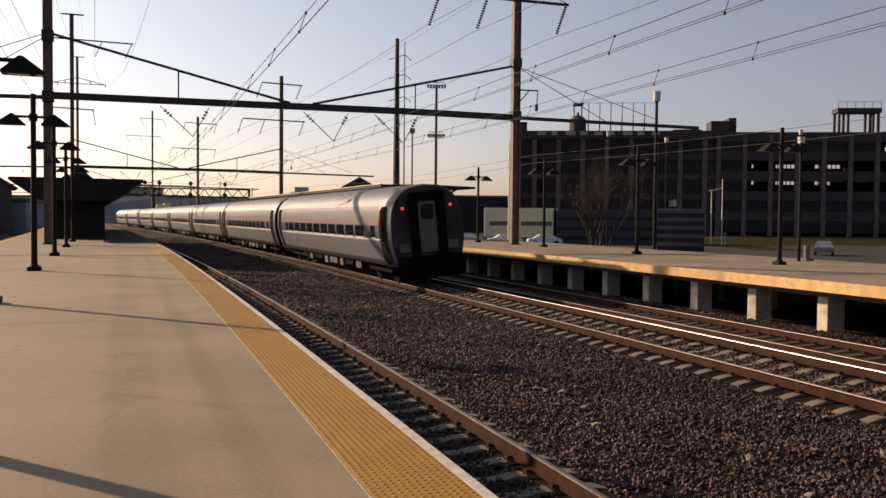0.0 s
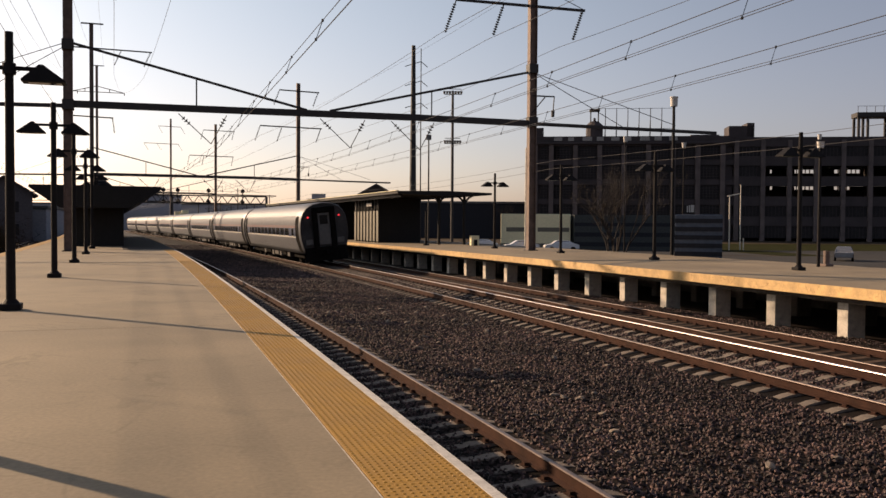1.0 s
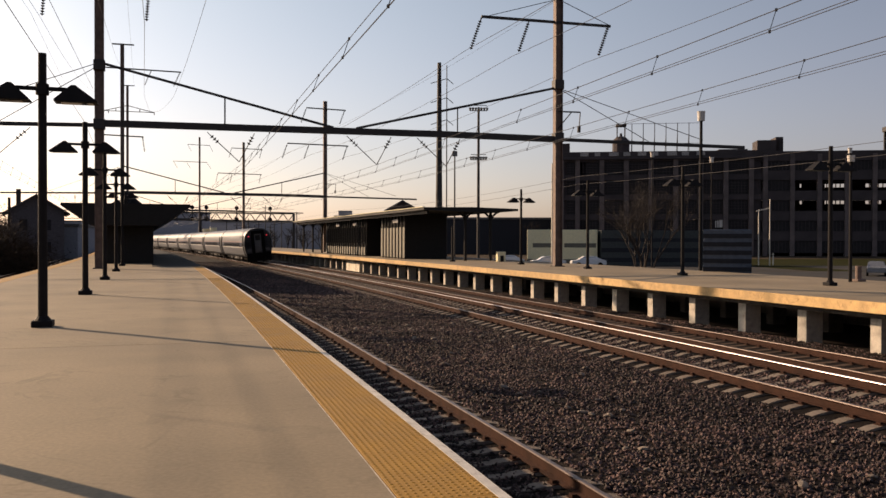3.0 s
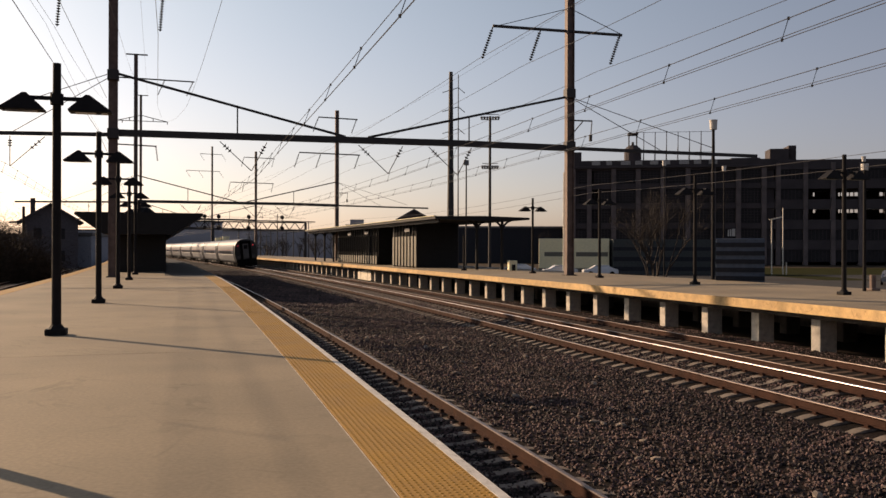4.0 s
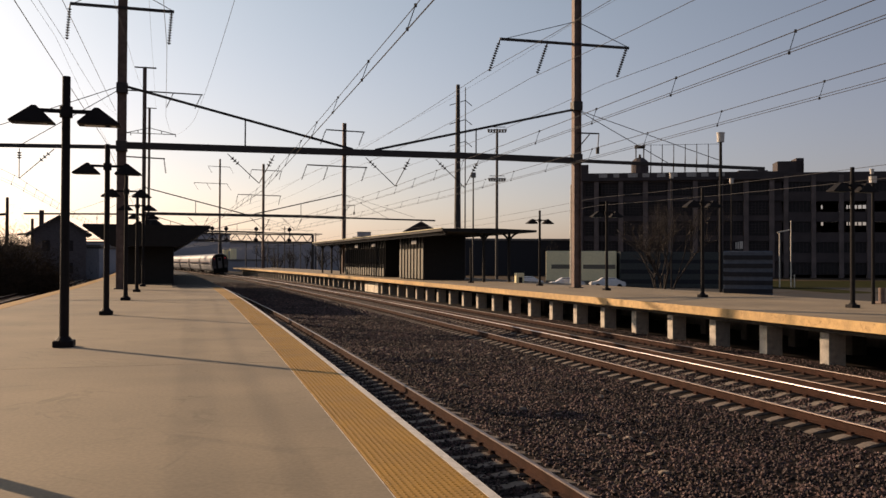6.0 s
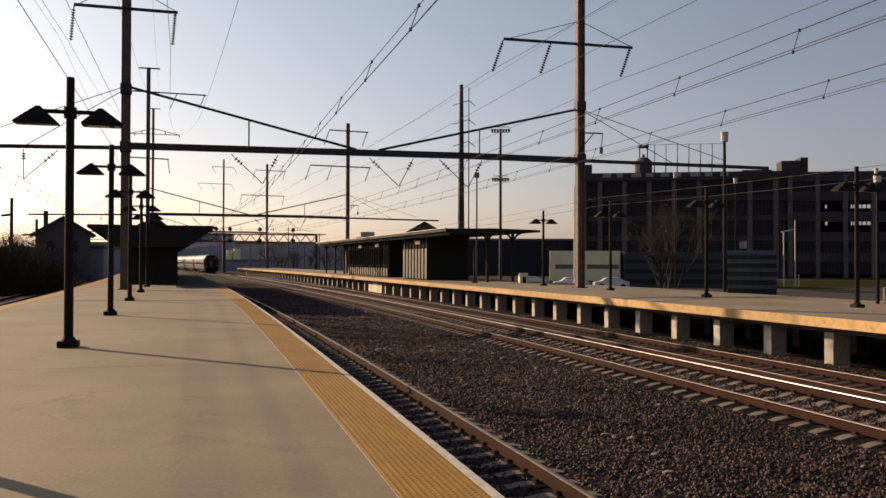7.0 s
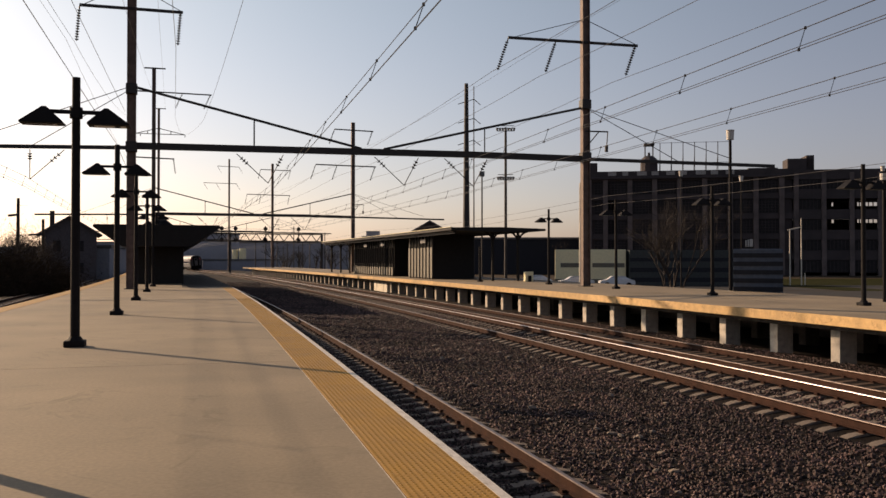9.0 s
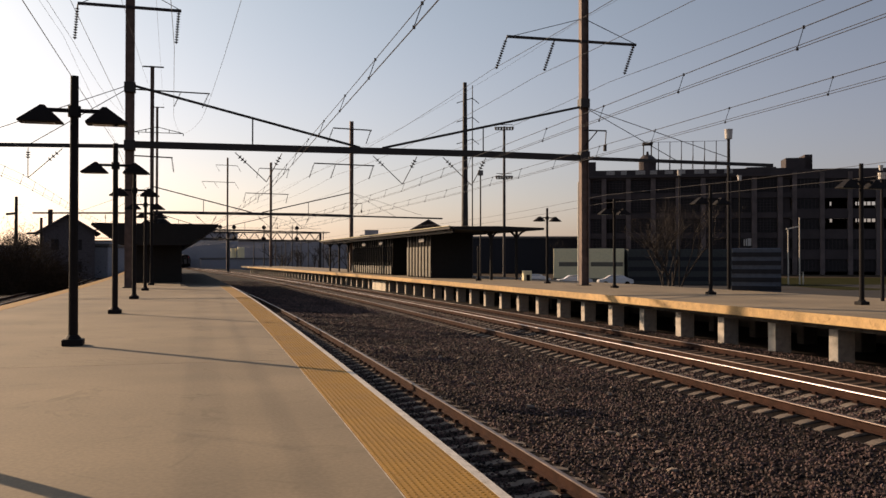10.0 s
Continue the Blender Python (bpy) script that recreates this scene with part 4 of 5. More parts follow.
# white panels stand in for sky seen through openings; the wall behind is solid
for x0, x1, z1 in ((69.3, 69.55, 6.2), (69.75, 70.05, 6.3), (70.2, 70.95, 6.6)):
    bm = bmesh.new()
    box(bm, x0, FY + 0.02, 4.7, x1, FY + 0.15, z1)
    part("skylit_opening_panel", bm, M_WHITE, fac, "pale panel painted as daylight through a window opening")
# open right wing: frame, floors, back wall with holes to the sky
for i in range(9):
    x = FM + 0.8 + 5.9 * i
    for y in (FY, FY + 19):
        bm = bmesh.new()
        box(bm, x - 0.5, y - 0.3, -1.85, x + 0.5, y + 0.6, FT, 0.04)
        part("column", bm, M_PIERC, fac)
for z in FLOOR[1:]:
    bm = bmesh.new()
    box(bm, FM + 0.02, FY + 0.1, z - 0.7, FR, FY + 20, z)
    part("floor_slab", bm, M_BRICK, fac)
    bm = bmesh.new()
    box(bm, FM + 0.02, FY - 0.15, z - 1.5, FR, FY + 0.08, z + 0.7, 0.04)
    part("spandrel", bm, M_BRICK, fac)
holes = {4: [(120.5, 123.5), (125.0, 127.2)], 3: [(87.2, 93.3), (97.3, 104.0), (108.3, 114.5)], 2: [(90.7, 93.4), (97.3, 104.2), (108.3, 112.0)]}
for f in (0, 1, 2, 3, 4):
    for i in range(8):
        x = FM + 0.8 + 5.9 * i + 0.55
        if (f in (2, 3) and x > 84) or (f == 4 and x > 114):
            continue
        bm = bmesh.new()
        box(bm, x, FY + 0.12, FLOOR[f] + 0.75, x + 4.8, FY + 0.2, FLOOR[f + 1] - 1.55)
        win = part("window", bm, M_GRIME, fac)
        bm = bmesh.new()
        for k in range(1, 6):
            beam(bm, (x + 0.8 * k, FY + 0.08, FLOOR[f] + 0.75), (x + 0.8 * k, FY + 0.08, FLOOR[f + 1] - 1.55), 0.08, 0.08)
        part("muntins", bm, M_BRICK, win)
for f in range(5):
    z0, z1 = FLOOR[f], FLOOR[f + 1] - 0.72
    hs = holes.get(f, [])
    zc = {4: 19.7, 3: 15.3, 2: 11.2}.get(f, 0)
    bm = bmesh.new()
    x = FM + 0.03
    for a, b in hs:
        box(bm, x, FY + 19.7, z0, a, FY + 20, z1)
        box(bm, a, FY + 19.7, z0, b, FY + 20, zc - 0.45)
        box(bm, a, FY + 19.7, zc + 0.45, b, FY + 20, z1)
        k = a + 0.8
        while k < b:
            box(bm, k, FY + 19.72, zc - 0.45, k + 0.22, FY + 19.98, zc + 0.45)
            k += 1.05
        x = b
    box(bm, x, FY + 19.7, z0, FR, FY + 20, z1)
    part("back_wall", bm, M_BRICK, fac)
bm = bmesh.new()
box(bm, FR, FY - 4, -1.85, FR + 25, FY + 25, 29, 0.1)
part("end_block", bm, M_BRICK, fac)
# roof structures
bm = bmesh.new()
for k in range(1):
    bmesh.ops.create_cone(bm, cap_ends=True, segments=12, radius1=2.0, radius2=2.0, depth=3.2, matrix=Matrix.Translation((48.2, FY + 4, FT + 2.2)))
    bmesh.ops.create_cone(bm, cap_ends=True, segments=12, radius1=2.25, radius2=1.0, depth=1.1, matrix=Matrix.Translation((48.2, FY + 4, FT + 4.35)))
    bmesh.ops.create_cone(bm, cap_ends=True, segments=8, radius1=0.35, radius2=0.25, depth=0.9, matrix=Matrix.Translation((48.2, FY + 4, FT + 5.3)))
part("cupola", bm, M_BRICK, fac)
bm = bmesh.new()
for dx, dy in ((-1, -1), (1, -1), (-1, 1), (1, 1)):
    tube(bm, (48.2 + dx * 0.9, FY + 4 + dy * 0.9, FT + 4.3), (48.2 + dx * 0.9, FY + 4 + dy * 0.9, FT + 7.6), 0.09, 5)
box(bm, 47.0, FY + 2.8, FT + 7.3, 49.4, FY + 5.2, FT + 7.8, 0.05)
part("lookout", bm, M_DARKSTEEL, fac)
for i in range(7):
    bm = bmesh.new()
    x = 50.6 + 2.6 * i
    tube(bm, (x, FY + 2, FT), (x, FY + 2, FT + 7.8), 0.09, 5)
    tube(bm, (x, FY + 4.5, FT), (x, FY + 2, FT + 5.5), 0.06, 5)
    part("sign_post", bm, M_DARKSTEEL, fac)
for z in (FT + 3.0, FT + 7.7):
    bm = bmesh.new()
    beam(bm, (48.5, FY + 2, z), (66.3, FY + 2, z), 0.08, 0.08)
    part("sign_rail", bm, M_DARKSTEEL, fac)
for i in range(9):
    bm = bmesh.new()
    x = 38.6 + 3.3 * i
    box(bm, x, FY - 0.42, FT - 0.05, x + (1.9, 1.3, 2.2, 1.6)[i % 4], FY - 0.31, FT + 0.85, 0.02)
    part("sign_block", bm, M_SIGN, fac, "faded grey painted sign block")
for x0, x1, h in ((79.1, 84.9, 3.6), (34.0, 36.2, 3.4), (70.5, 77, 1.6), (83.2, 84.9, 4.3)):
    bm = bmesh.new()
    box(bm, x0, FY + 3, FT - 0.1, x1, FY + 8 + h * 0.1, FT + h, 0.06)
    part("penthouse", bm, M_BRICK, fac)
for x in (107.7, 109.7, 114.6, 116.4):
    for y in (2, 5):
        bm = bmesh.new()
        box(bm, x - 0.25, FY + y - 0.25, FT, x + 0.25, FY + y + 0.25, FT + 5.3)
        part("stand_leg", bm, M_DARKSTEEL, fac)
bm = bmesh.new()
box(bm, 107.2, FY + 1.5, FT + 5.3, 117.0, FY + 5.5, FT + 6.4, 0.05)
for k in range(6):
    tube(bm, (107.4 + 1.88 * k, FY + 1.6, FT + 6.4), (107.4 + 1.88 * k, FY + 1.6, FT + 7.8), 0.06, 4)
beam(bm, (107.2, FY + 1.6, FT + 7.8), (117.0, FY + 1.6, FT + 7.8), 0.08, 0.08)
part("tank_stand", bm, M_DARKSTEEL, fac)


# ---- low sheds and trailers behind the far platform ----
def striped_shed(m, w, h, d, mat, band, label, rows):
    t = thing("storage_trailer", m, label, "trailer")
    bm = bmesh.new()
    box(bm, 0, 0, 0, w, d, h, 0.04)
    part("body", bm, mat, t)
    for z0, z1, a, b in rows:
        bm = bmesh.new()
        box(bm, w * a, -0.03, h * z0, w * b, 0.02, h * z1)
        part("band", bm, band, t)
    return t


striped_shed(pose(15.6, 122, -1.85, 0, 0, -8), 9.7, 4.95, 3, M_CREAM, M_PANEL, "cream box trailer with a grey side band", [(0.50, 0.62, 0.08, 0.42), (0.50, 0.62, 0.53, 0.98), (0.0, 0.17, 0, 1)])
striped_shed(pose(25.6, 120, -1.85), 21, 4.85, 3, M_TEAL, M_NAVY, "long slate-grey clad shed with dark bands", [(0.68, 0.78, 0, 1), (0.38, 0.5, 0, 1), (0.1, 0.22, 0, 1)])
t = striped_shed(pose(15.02, 45.3, -0.6, 0, 0, -19), 2.4, 2.79, 2.4, M_SLAT, M_NAVY, "dark blue-grey slatted enclosure behind the far platform", [(0.22 + 0.155 * i, 0.30 + 0.155 * i, 0, 1) for i in range(5)])


def car(m, paint, label):
    t = thing("parked_car", m, label, "car", "parked cars")
    bm = bmesh.new()
    sec = [(-2.2, 0.35), (-2.2, 0.85), (-1.3, 0.95), (-0.7, 1.42), (0.9, 1.44), (1.6, 0.98), (2.2, 0.9), (2.25, 0.35)]
    a = [bm.verts.new((x, -0.85 if z < 1 else -0.68, z)) for x, z in sec]
    b = [bm.verts.new((x, 0.85 if z < 1 else 0.68, z)) for x, z in sec]
    bm.faces.new(a)
    bm.faces.new(b[::-1])
    for i in range(8):
        bm.faces.new((a[i], b[i], b[(i + 1) % 8], a[(i + 1) % 8]))
    bmesh.ops.bevel(bm, geom=list(bm.edges), offset=0.07, segments=2, affect="EDGES")
    part("body", bm, paint, t)
    for y in (-0.79, 0.79):
        bm = bmesh.new()
        vs = [bm.verts.new((x, y * (1.0 if z < 1.1 else 0.9), z)) for x, z in ((-1.1, 1.0), (-0.65, 1.36), (0.85, 1.37), (1.35, 1.0))]
        bm.faces.new(vs)
        bmesh.ops.solidify(bm, geom=bm.faces, thickness=0.03)
        part("window", bm, M_GLASS, t)
    for x in (-1.35, 1.4):
        for y in (-0.8, 0.8):
            bm = bmesh.new()
            tube(bm, (x, y - 0.1, 0.33), (x, y + 0.1, 0.33), 0.33, 14)
            part("wheel", bm, M_UNDER, t)
    return t


M_CARW = material("white_car_paint", (0.62, 0.62, 0.62), 0.25, vary=0.05, scale=4, fine=20, bump=0)
M_CARG = material("grey_car_paint", (0.20, 0.21, 0.23), 0.25, 0.3, vary=0.05, scale=4, fine=20, bump=0)
for x, y, a, pm, nm in ((12.4, 118, 10, M_CARW, "white"), (17.0, 112, 5, M_CARW, "white"), (22.2, 112, 0, M_CARW, "white"), (46.0, 86, 62, M_CARG, "grey"), (-25, 190, 10, M_CARW, "white"), (-31, 195, 0, M_CARG, "grey")):
    car(pose(x, y, -1.845, 0, 0, a), pm, nm + " car parked in the lot beside the station")

bm = bmesh.new()
box(bm, 5, 100, -1.9, 45, 135, -1.845)
box(bm, 27, 62, -1.9, 130, 98, -1.845)
box(bm, 52, 98, -1.9, 130, 120, -1.845)
tagged(part("parking_lot", bm, M_ASPHALT), "grey asphalt parking lot", "parking lot", kind="structure")
bm = bmesh.new()
box(bm, 45.5, 98.5, -1.9, 51.5, 120, -1.84)
box(bm, 46, 120, -1.9, 130, 165, -1.84)
tagged(part("lawn", bm, M_GRASS), "patchy winter grass strip before the factory", "grass", kind="structure")


# ---- poles and masts ----
def pole(x, y, z0, z1, r, label, cat="pole", mat=None, name="utility_pole", r2=None):
    t = thing(name, pose(x, y, z0), label, cat)
    bm = bmesh.new()
    tube(bm, (0, 0, 0), (0, 0, z1 - z0), r, 10, r2 if r2 is not None else r * 0.75)
    part("pole", bm, mat or M_DARKSTEEL, t)
    return t


t = pole(2.35, 88, -1.8, 19.4, 0.42, "thick tapered dark steel power pole behind the shelter", r2=0.2)
t = pole(5.65, 160, -1.8, 33.5, 0.14, "tall slender transmission pole with three pairs of arms", r2=0.08)
for z in (31, 27.5, 23.5):
    bm = bmesh.new()
    beam(bm, (-2.9, 0, z + 1.0), (0, 0, z + 1.9), 0.12, 0.12)
    beam(bm, (0, 0, z + 1.9), (1.2, 0, z + 0.9), 0.12, 0.12)
    part("crossarm", bm, M_DARKSTEEL, t)
t = pole(10.75, 150, -1.8, 24.4, 0.28, "tall floodlight mast with two lamp racks", "floodlight mast", name="floodlight_mast")
for z, w in ((25.6, 1.45), (17.2, 1.3)):
    bm = bmesh.new()
    beam(bm, (-w, 0, z), (w, 0, z), 0.1, 0.12)
    beam(bm, (-w, 0, z + 0.9), (w, 0, z + 0.9), 0.08, 0.1)
    part("rack", bm, M_DARKSTEEL, t)
    for i in range(7):
        bm = bmesh.new()
        x = -w + 2 * w * i / 6
        tube(bm, (x, 0, z), (x, -0.25, z + 0.45), 0.12, 8, 0.24)
        part("floodlight", bm, M_ROOF, t)
t = pole(5.35, 120, -1.8, 13.4, 0.13, "slim light pole with a square head", "light pole", name="light_pole")
bm = bmesh.new()
box(bm, -0.35, -0.3, 14.9, 0.35, 0.3, 15.6, 0.05)
part("head", bm, M_ROOF, t)
pole(17.25, 110, -1.8, 11.3, 0.16, "pale slim concrete pole beside the lot", mat=M_CONC2)
t = pole(23.0, 70, -1.8, 11.3, 0.15, "tall light pole with a white cylindrical head", "light pole", M_BLACK, "light_pole")
bm = bmesh.new()
tube(bm, (0, 0, 13.05), (0, 0, 13.75), 0.28, 14, 0.31)
tube(bm, (0, 0, 13.75), (0, 0, 13.83), 0.33, 14)
part("head", bm, M_WHITE, t)
for x, y, z in ((27.2, 100, 11.2), (34.1, 100, 10.6), (52.3, 104, 12.2)):
    t = pole(x, y, -1.8, z, 0.08, "slim light pole with a small white head", "light pole", M_BLACK, "light_pole")
    bm = bmesh.new()
    tube(bm, (0, 0, z + 1.8), (0, 0, z + 2.35), 0.21, 12, 0.24)
    tube(bm, (0, 0, z + 2.35), (0, 0, z + 2.42), 0.28, 12)
    part("head", bm, M_WHITE, t)
t = thing("light_pole", stand(27.95, 23.2), "slim dark light pole with a small white head on the platform", "light pole")
part("pole", tube(bmesh.new(), (0, 0, 0), (0, 0, 4.7), 0.07, 10, 0.05), M_BLACK, t)
bm = bmesh.new()
tube(bm, (0, 0, 4.7), (0, 0, 4.95), 0.13, 12, 0.15)
part("head", bm, M_WHITE, t)
for x, z in ((47.55, 5.9), (49.6, -0.1), (49.12, 7.4)):
    t = pole(x, 120, -1.8, z, 0.09, "pale thin lot pole", mat=M_CONC2)
bm = bmesh.new()
beam(bm, (0, 0, 7.95), (-1.9, 0, 7.55), 0.12, 0.14)
part("arm", bm, M_CONC2, t)
for x, y, z, aw in ((-43.7, 90, 8.0, 1.0), (-45.7, 100, 6.3, 1.6)):
    t = pole(x, y, -1.8, z, 0.2, "weathered wooden pole with a lamp arm", mat=M_BARK)
    bm = bmesh.new()
    beam(bm, (0, 0, z + 1.7 - 1.6), (-aw, 0, z + 1.6 - 1.6), 0.3, 0.22)
    part("lamp_arm", bm, M_DARKSTEEL, t)

# ---- signal bridge across the tracks ----
sb = thing("signal_bridge", Matrix(), "dark lattice signal bridge with signal heads over the tracks", "signal bridge")
SBS = 200.0
for a, b, nm in ((5.9, 5.9, "chord"), (7.6, 7.6, "chord")):
    for ds in (0, 1.2):
        bm = bmesh.new()
        beam(bm, at(SBS + ds, -7, a), at(SBS + ds, 33, b), 0.24, 0.26)
        part(nm, bm, M_DARKSTEEL, sb)
for i in range(32):
    o = -7 + 1.25 * i
    bm = bmesh.new()
    z0, z1 = (5.9, 7.6) if i % 2 else (7.6, 5.9)
    beam(bm, at(SBS, o, z0), at(SBS, o + 1.25, z1), 0.17, 0.17)
    part("lattice_bar", bm, M_DARKSTEEL, sb)
for o in (-7, 12.2, 33):
    bm = bmesh.new()
    beam(bm, at(SBS, o, -1.6), at(SBS, o, 7.6), 0.5, 0.5)
    part("tower", bm, M_DARKSTEEL, sb)
bm = bmesh.new()
beam(bm, at(SBS - 0.4, -7, 8.6), at(SBS - 0.4, 33, 8.6), 0.05, 0.05)
part("handrail", bm, M_DARKSTEEL, sb)
for o in (2, 10.4, 13.4, 20, 27.5):
    bm = bmesh.new()
    for z in (8.7, 6.2):
        p = at(SBS - 0.5, o, z)
        tube(bm, p, p + Vector((0.02, -0.12, 0)), 0.46, 12)
    beam(bm, at(SBS - 0.4, o, 5.6), at(SBS - 0.4, o, 9.3), 0.15, 0.15)
    part("signal_head", bm, M_BLACK, sb)


# ---- trees ----
def bare_tree(m, h, seed, label, r0=None, depth=5, lean=0.25, stems=1):
    r = random.Random(seed)
    t = thing("bare_tree", m, label, "tree")
    trunk, twigs = bmesh.new(), bmesh.new()

    def grow(p, d, ln, rad, k):
        q = p + d * ln
        tube(trunk if k >= depth - 1 else twigs, p, q, rad, 6 if k >= depth - 1 else 4, rad * 0.72)
        if k == 0:
            return
        for i in range(r.choice((2, 3, 3)) if k > 1 else 3):
            nd = (d + Vector((r.uniform(-1, 1), r.uniform(-1, 1), r.uniform(-0.25, 0.6))) * (0.55 + 0.1 * (depth - k))).normalized()
            grow(p + d * ln * r.uniform(0.55, 1.0), nd, ln * r.uniform(0.6, 0.82), rad * 0.6, k - 1)
    for i in range(stems):
        d = Vector((r.uniform(-lean, lean), r.uniform(-lean, lean), 1)).normalized()
        grow(Vector((r.uniform(-0.3, 0.3), r.uniform(-0.3, 0.3), -0.1)), d, h * 0.32, r0 or h * 0.018, depth)
    part("trunk", trunk, M_BARK, t)
    part("crown", twigs, M_BARK, t)
    return t


bare_tree(pose(15.3, 58, -1.85), 8.6, 4, "bare multi-stemmed winter tree behind the far platform", 0.075, 6, 0.3, 5)
bare_tree(pose(24.5, 175, -1.85), 9.5, 9, "bare winter tree near the parking lot", 0.12, 5)
for i, (x, y, h) in enumerate(((-40.0, 82, 7.6), (-45.8, 94, 8.6), (-42.0, 86, 7.0), (-39.2, 84, 6.6), (-48.5, 100, 8.5), (-50.2, 104, 8.0), (-56.5, 122, 9.0))):
    bare_tree(pose(x, y, -1.85), h, 20 + i, "leafless scrubby tree beyond the tracks", 0.09, 5, 0.4, 2)

for i in range(11):
    sx_ = 205 + (i * 37 % 60)
    p = at(sx_, 25 + (i * 7 % 5) * 3.2 + i * 1.1)
    bare_tree(pose(p.x, p.y, -1.85), 6.5 + (i * 5 % 4) * 1.3, 60 + i, "thin bare tree in the hazy distance", 0.13, 4, 0.3, 2)


def bush(name, centre, size, n, seed, mat, label):
    r = np.random.RandomState(seed)
    c, sz = np.array(centre), np.array(size)
    p = r.normal(0, 0.42, (n, 3))
    p[:, 2] = np.abs(p[:, 2])
    p = p * sz + c
    d = r.normal(0, 1, (n, 3))
    d /= np.linalg.norm(d, axis=1)[:, None]
    e = np.cross(d, r.normal(0, 1, (n, 3)))
    e /= np.linalg.norm(e, axis=1)[:, None]
    ln, w = r.uniform(0.25, 0.9, (n, 1)), r.uniform(0.008, 0.03, (n, 1))
    v = np.stack([p - e * w, p + e * w, p + d * ln], 1).reshape(-1, 3)
    me = bpy.data.meshes.new(name)
    me.from_pydata(v.tolist(), [], np.arange(3 * n).reshape(-1, 3).tolist())
    me.materials.append(mat)
    return tagged(new(name, me), label, "bush", kind="stuff")


M_SCRUB = material("dark_scrub", (0.04, 0.03, 0.022), 1.0, spec=0.0, vary=0.3, scale=6, fine=30, island=0.4, bump=0)
for i, (x, y, sx_, sy, sz) in enumerate(((-39, 78, 3, 3, 4.4), (-35, 76, 4, 3, 2.6), (-43.5, 90, 3.5, 3, 5.4), (-48, 100, 4, 3, 4.6), (-51, 112, 5, 4, 3.6), (-45, 96, 4, 4, 5.0))):
    bush("scrub", (x, y, -1.8), (sx_, sy, sz), 14000, 40 + i, M_SCRUB, "dark leafless scrub along the railway")


# ---- houses and distance ----
def gable_house(m, w, d, h, peak, over, wall, label, chimney=True):
    t = thing("trackside_house", m, label, "house")
    bm = bmesh.new()
    box(bm, 0, 0, 0, w, d, h)
    vs = [bm.verts.new(p) for p in ((0, 0, h), (w, 0, h), (w / 2, 0, peak - 0.15), (0, d, h), (w, d, h), (w / 2, d, peak - 0.15))]
    bm.faces.new((vs[0], vs[1], vs[2]))
    bm.faces.new((vs[5], vs[4], vs[3]))
    part("wall", bm, wall, t)
    bm = bmesh.new()
    for k in (-1, 1):
        ex, ez = w / 2 + k * (w / 2 + over), h - over * (peak - h) / (w / 2)
        a = [bm.verts.new((x, y, z)) for y in (-over, d + over) for x, z in ((w / 2, peak), (ex, ez), (ex, ez - 0.22), (w / 2, peak - 0.22))]
        for q in ((0, 1, 2, 3), (7, 6, 5, 4), (0, 4, 5, 1), (1, 5, 6, 2), (2, 6, 7, 3), (3, 7, 4, 0)):
            bm.faces.new([a[i] for i in q])
    roof = part("roof", bm, M_ROOFD, t)
    if chimney:
        bm = bmesh.new()
        box(bm, w * 0.14, d * 0.4, h, w * 0.23, d * 0.6, peak + 0.9, 0.04)
        part("chimney", bm, M_BRICK, roof)
    for x in (0.2, 0.62):
        for z in (0.2, 0.62):
            bm = bmesh.new()
            box(bm, w * x, -0.05, h * z, w * (x + 0.14), 0.05, h * (z + 0.2), 0.01)
            part("window", bm, M_GRIME, t)
    return t


M_ROOFD = material("dark_slate_roof", (0.07, 0.065, 0.065), 0.8, vary=0.25, scale=4, fine=20)
gable_house(pose(-58.0, 126.5, -1.85, 0, 0, 24), 7.4, 12, 7.7, 10.0, 0.75, M_HOUSE, "dark gabled signal house with a chimney beyond the tracks")
gable_house(pose(-4.2, 128, -1.85), 4.6, 8, 8.0, 9.3, 0.4, M_BRICK, "dark hipped roof building behind the far shelter", False)

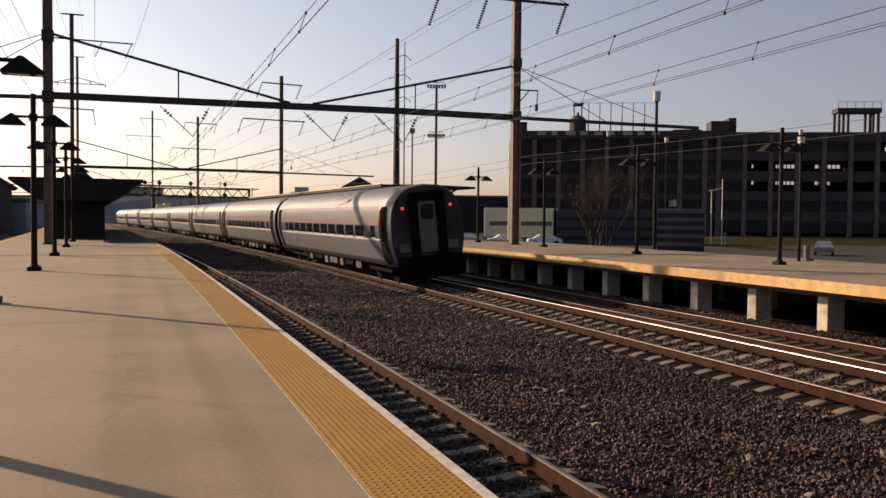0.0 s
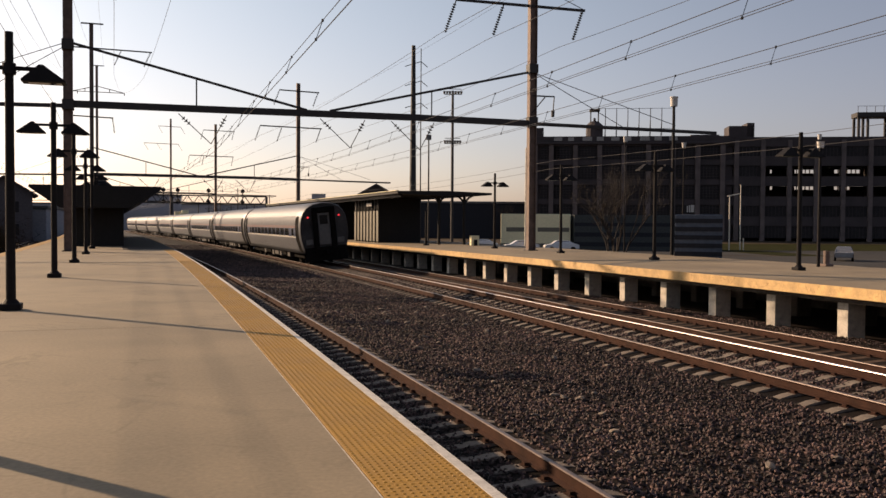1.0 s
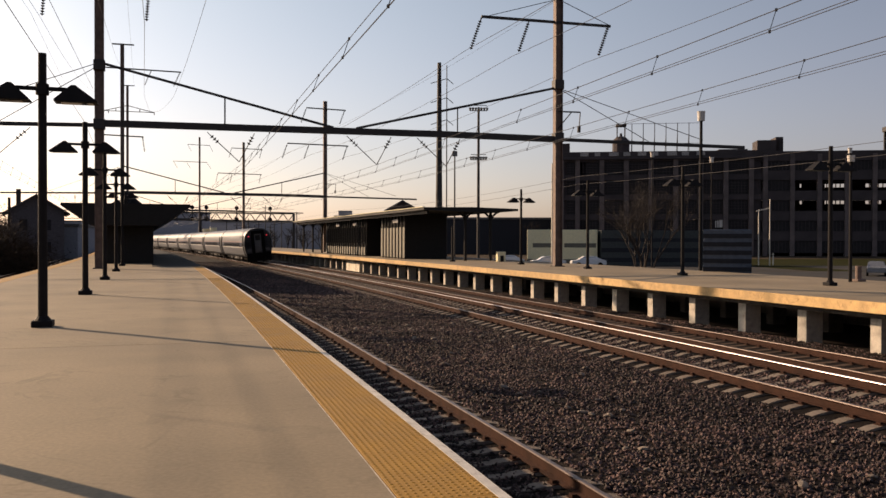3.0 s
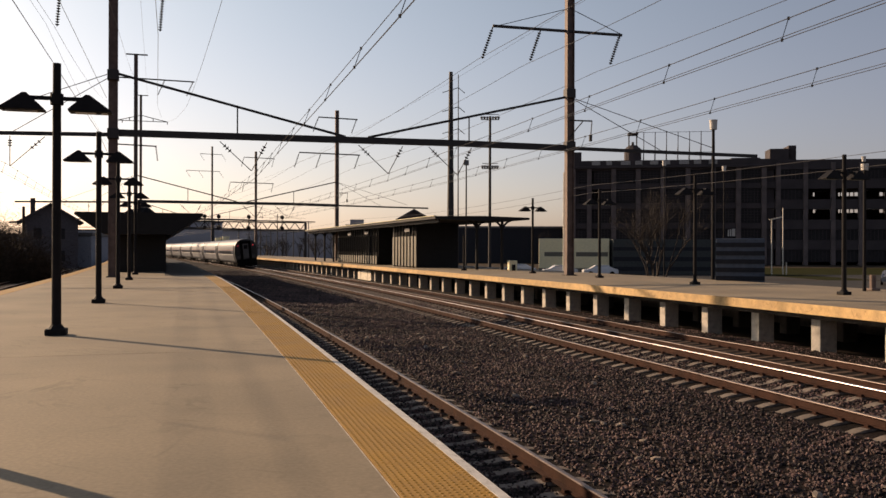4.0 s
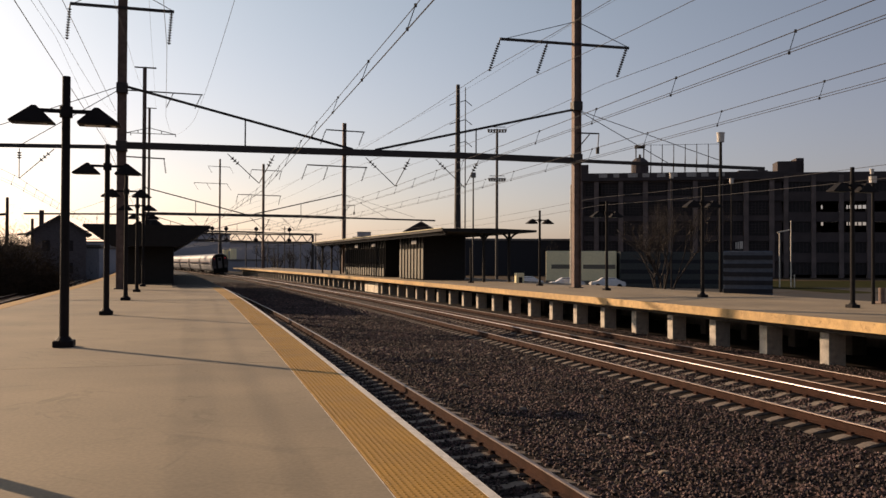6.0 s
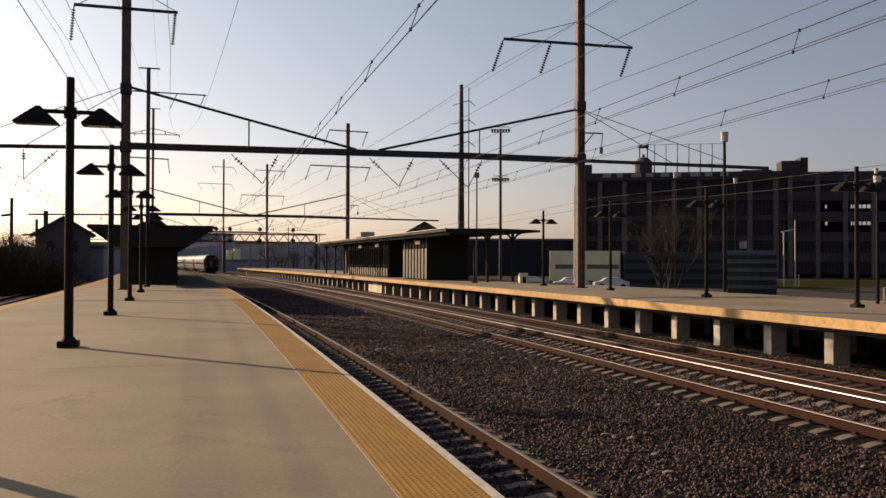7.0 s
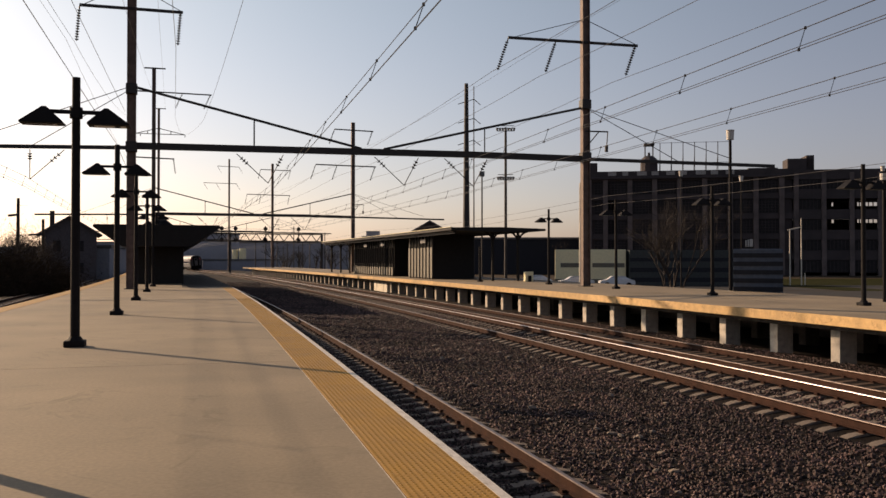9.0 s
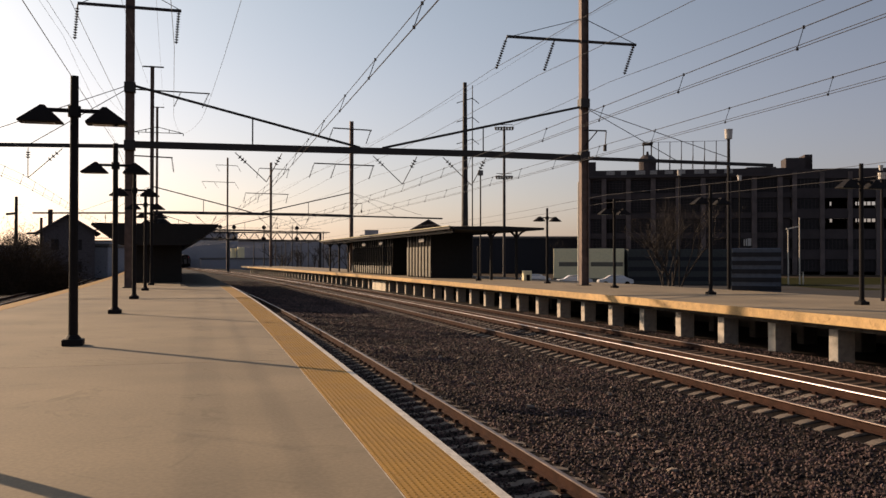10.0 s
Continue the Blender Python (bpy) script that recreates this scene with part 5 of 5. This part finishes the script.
# M_HAZE walls carry the distance haze in their colour
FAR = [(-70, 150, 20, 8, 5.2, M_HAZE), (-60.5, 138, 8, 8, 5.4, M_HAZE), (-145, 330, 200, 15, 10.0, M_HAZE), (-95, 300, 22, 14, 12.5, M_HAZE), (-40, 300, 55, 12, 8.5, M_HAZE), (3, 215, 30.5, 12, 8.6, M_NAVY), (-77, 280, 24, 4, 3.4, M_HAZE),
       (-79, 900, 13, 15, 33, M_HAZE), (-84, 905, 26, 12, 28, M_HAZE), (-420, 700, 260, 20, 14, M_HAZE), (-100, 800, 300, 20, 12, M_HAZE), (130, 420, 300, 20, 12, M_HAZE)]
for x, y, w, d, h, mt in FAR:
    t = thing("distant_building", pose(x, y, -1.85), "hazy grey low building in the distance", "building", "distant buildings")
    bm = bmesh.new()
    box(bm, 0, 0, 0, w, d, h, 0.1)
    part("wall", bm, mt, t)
    bm = bmesh.new()
    box(bm, -0.3, -0.3, h + 0.004, w + 0.3, d + 0.3, h + 0.5, 0.05)
    part("roof", bm, M_ROOF, t)
    n = 0 if h < 13 else 3
    for i in range(n):
        bm = bmesh.new()
        box(bm, w * (i + 0.3) / n, -0.06, h * 0.45, w * (i + 0.7) / n, 0.04, h * 0.7, 0.01)
        part("window", bm, M_GRIME, t)
for x, z0, w, h in ((-68.9, 3.0, 1.9, 4.0), (-66.4, 3.0, 2.3, 4.4)):
    t = thing("storage_tank", pose(x, 290, -1.85), "white upright storage tank in the distance", "tank", "storage tanks")
    bm = bmesh.new()
    tube(bm, (0, 0, 0), (0, 0, z0 + h), w / 2, 14)
    part("shell", bm, M_CREAM, t)

for x, z in ((-51.4, 7.2), (-48.6, 6.1), (-46.4, 5.6), (-45.5, 7.4), (-43.8, 5.5), (-42.7, 6.4), (-40.9, 11.0), (-39.6, 5.6), (-38.5, 6.4), (-36.5, 6.7), (-32.4, 9.2)):
    t = pole(x, 240, -1.8, z, 0.14, "thin dark trackside mast in the hazy distance", "mast", M_DARKSTEEL, "trackside_mast")
    t["group"] = "trackside masts"
    part("mast_arm", beam(bmesh.new(), (-0.9, 0, z + 1.2), (0.9, 0, z + 1.2), 0.1, 0.1), M_DARKSTEEL, t)
t = thing("bollard", stand(28.27, 23.9), "short rust-brown bollard on the far platform", "bollard")
bm = bmesh.new()
box(bm, -0.2, -0.2, 0, 0.2, 0.2, 0.1, 0.02)
part("base", bm, M_POLE, t)
bm = bmesh.new()
tube(bm, (0, 0, 0.08), (0, 0, 0.62), 0.12, 12)
part("post", bm, M_POLE, t)

t = thing("notice_box", stand(61.0, 22.0), "small white notice box with a dark opening on the far platform", "box")
bm = bmesh.new()
box(bm, -0.32, -0.2, 0, 0.32, 0.2, 0.75, 0.02)
part("case", bm, M_CREAM, t)
bm = bmesh.new()
box(bm, -0.12, -0.215, 0, 0.16, -0.195, 0.45)
part("opening", bm, M_BLACK, t)
motions()
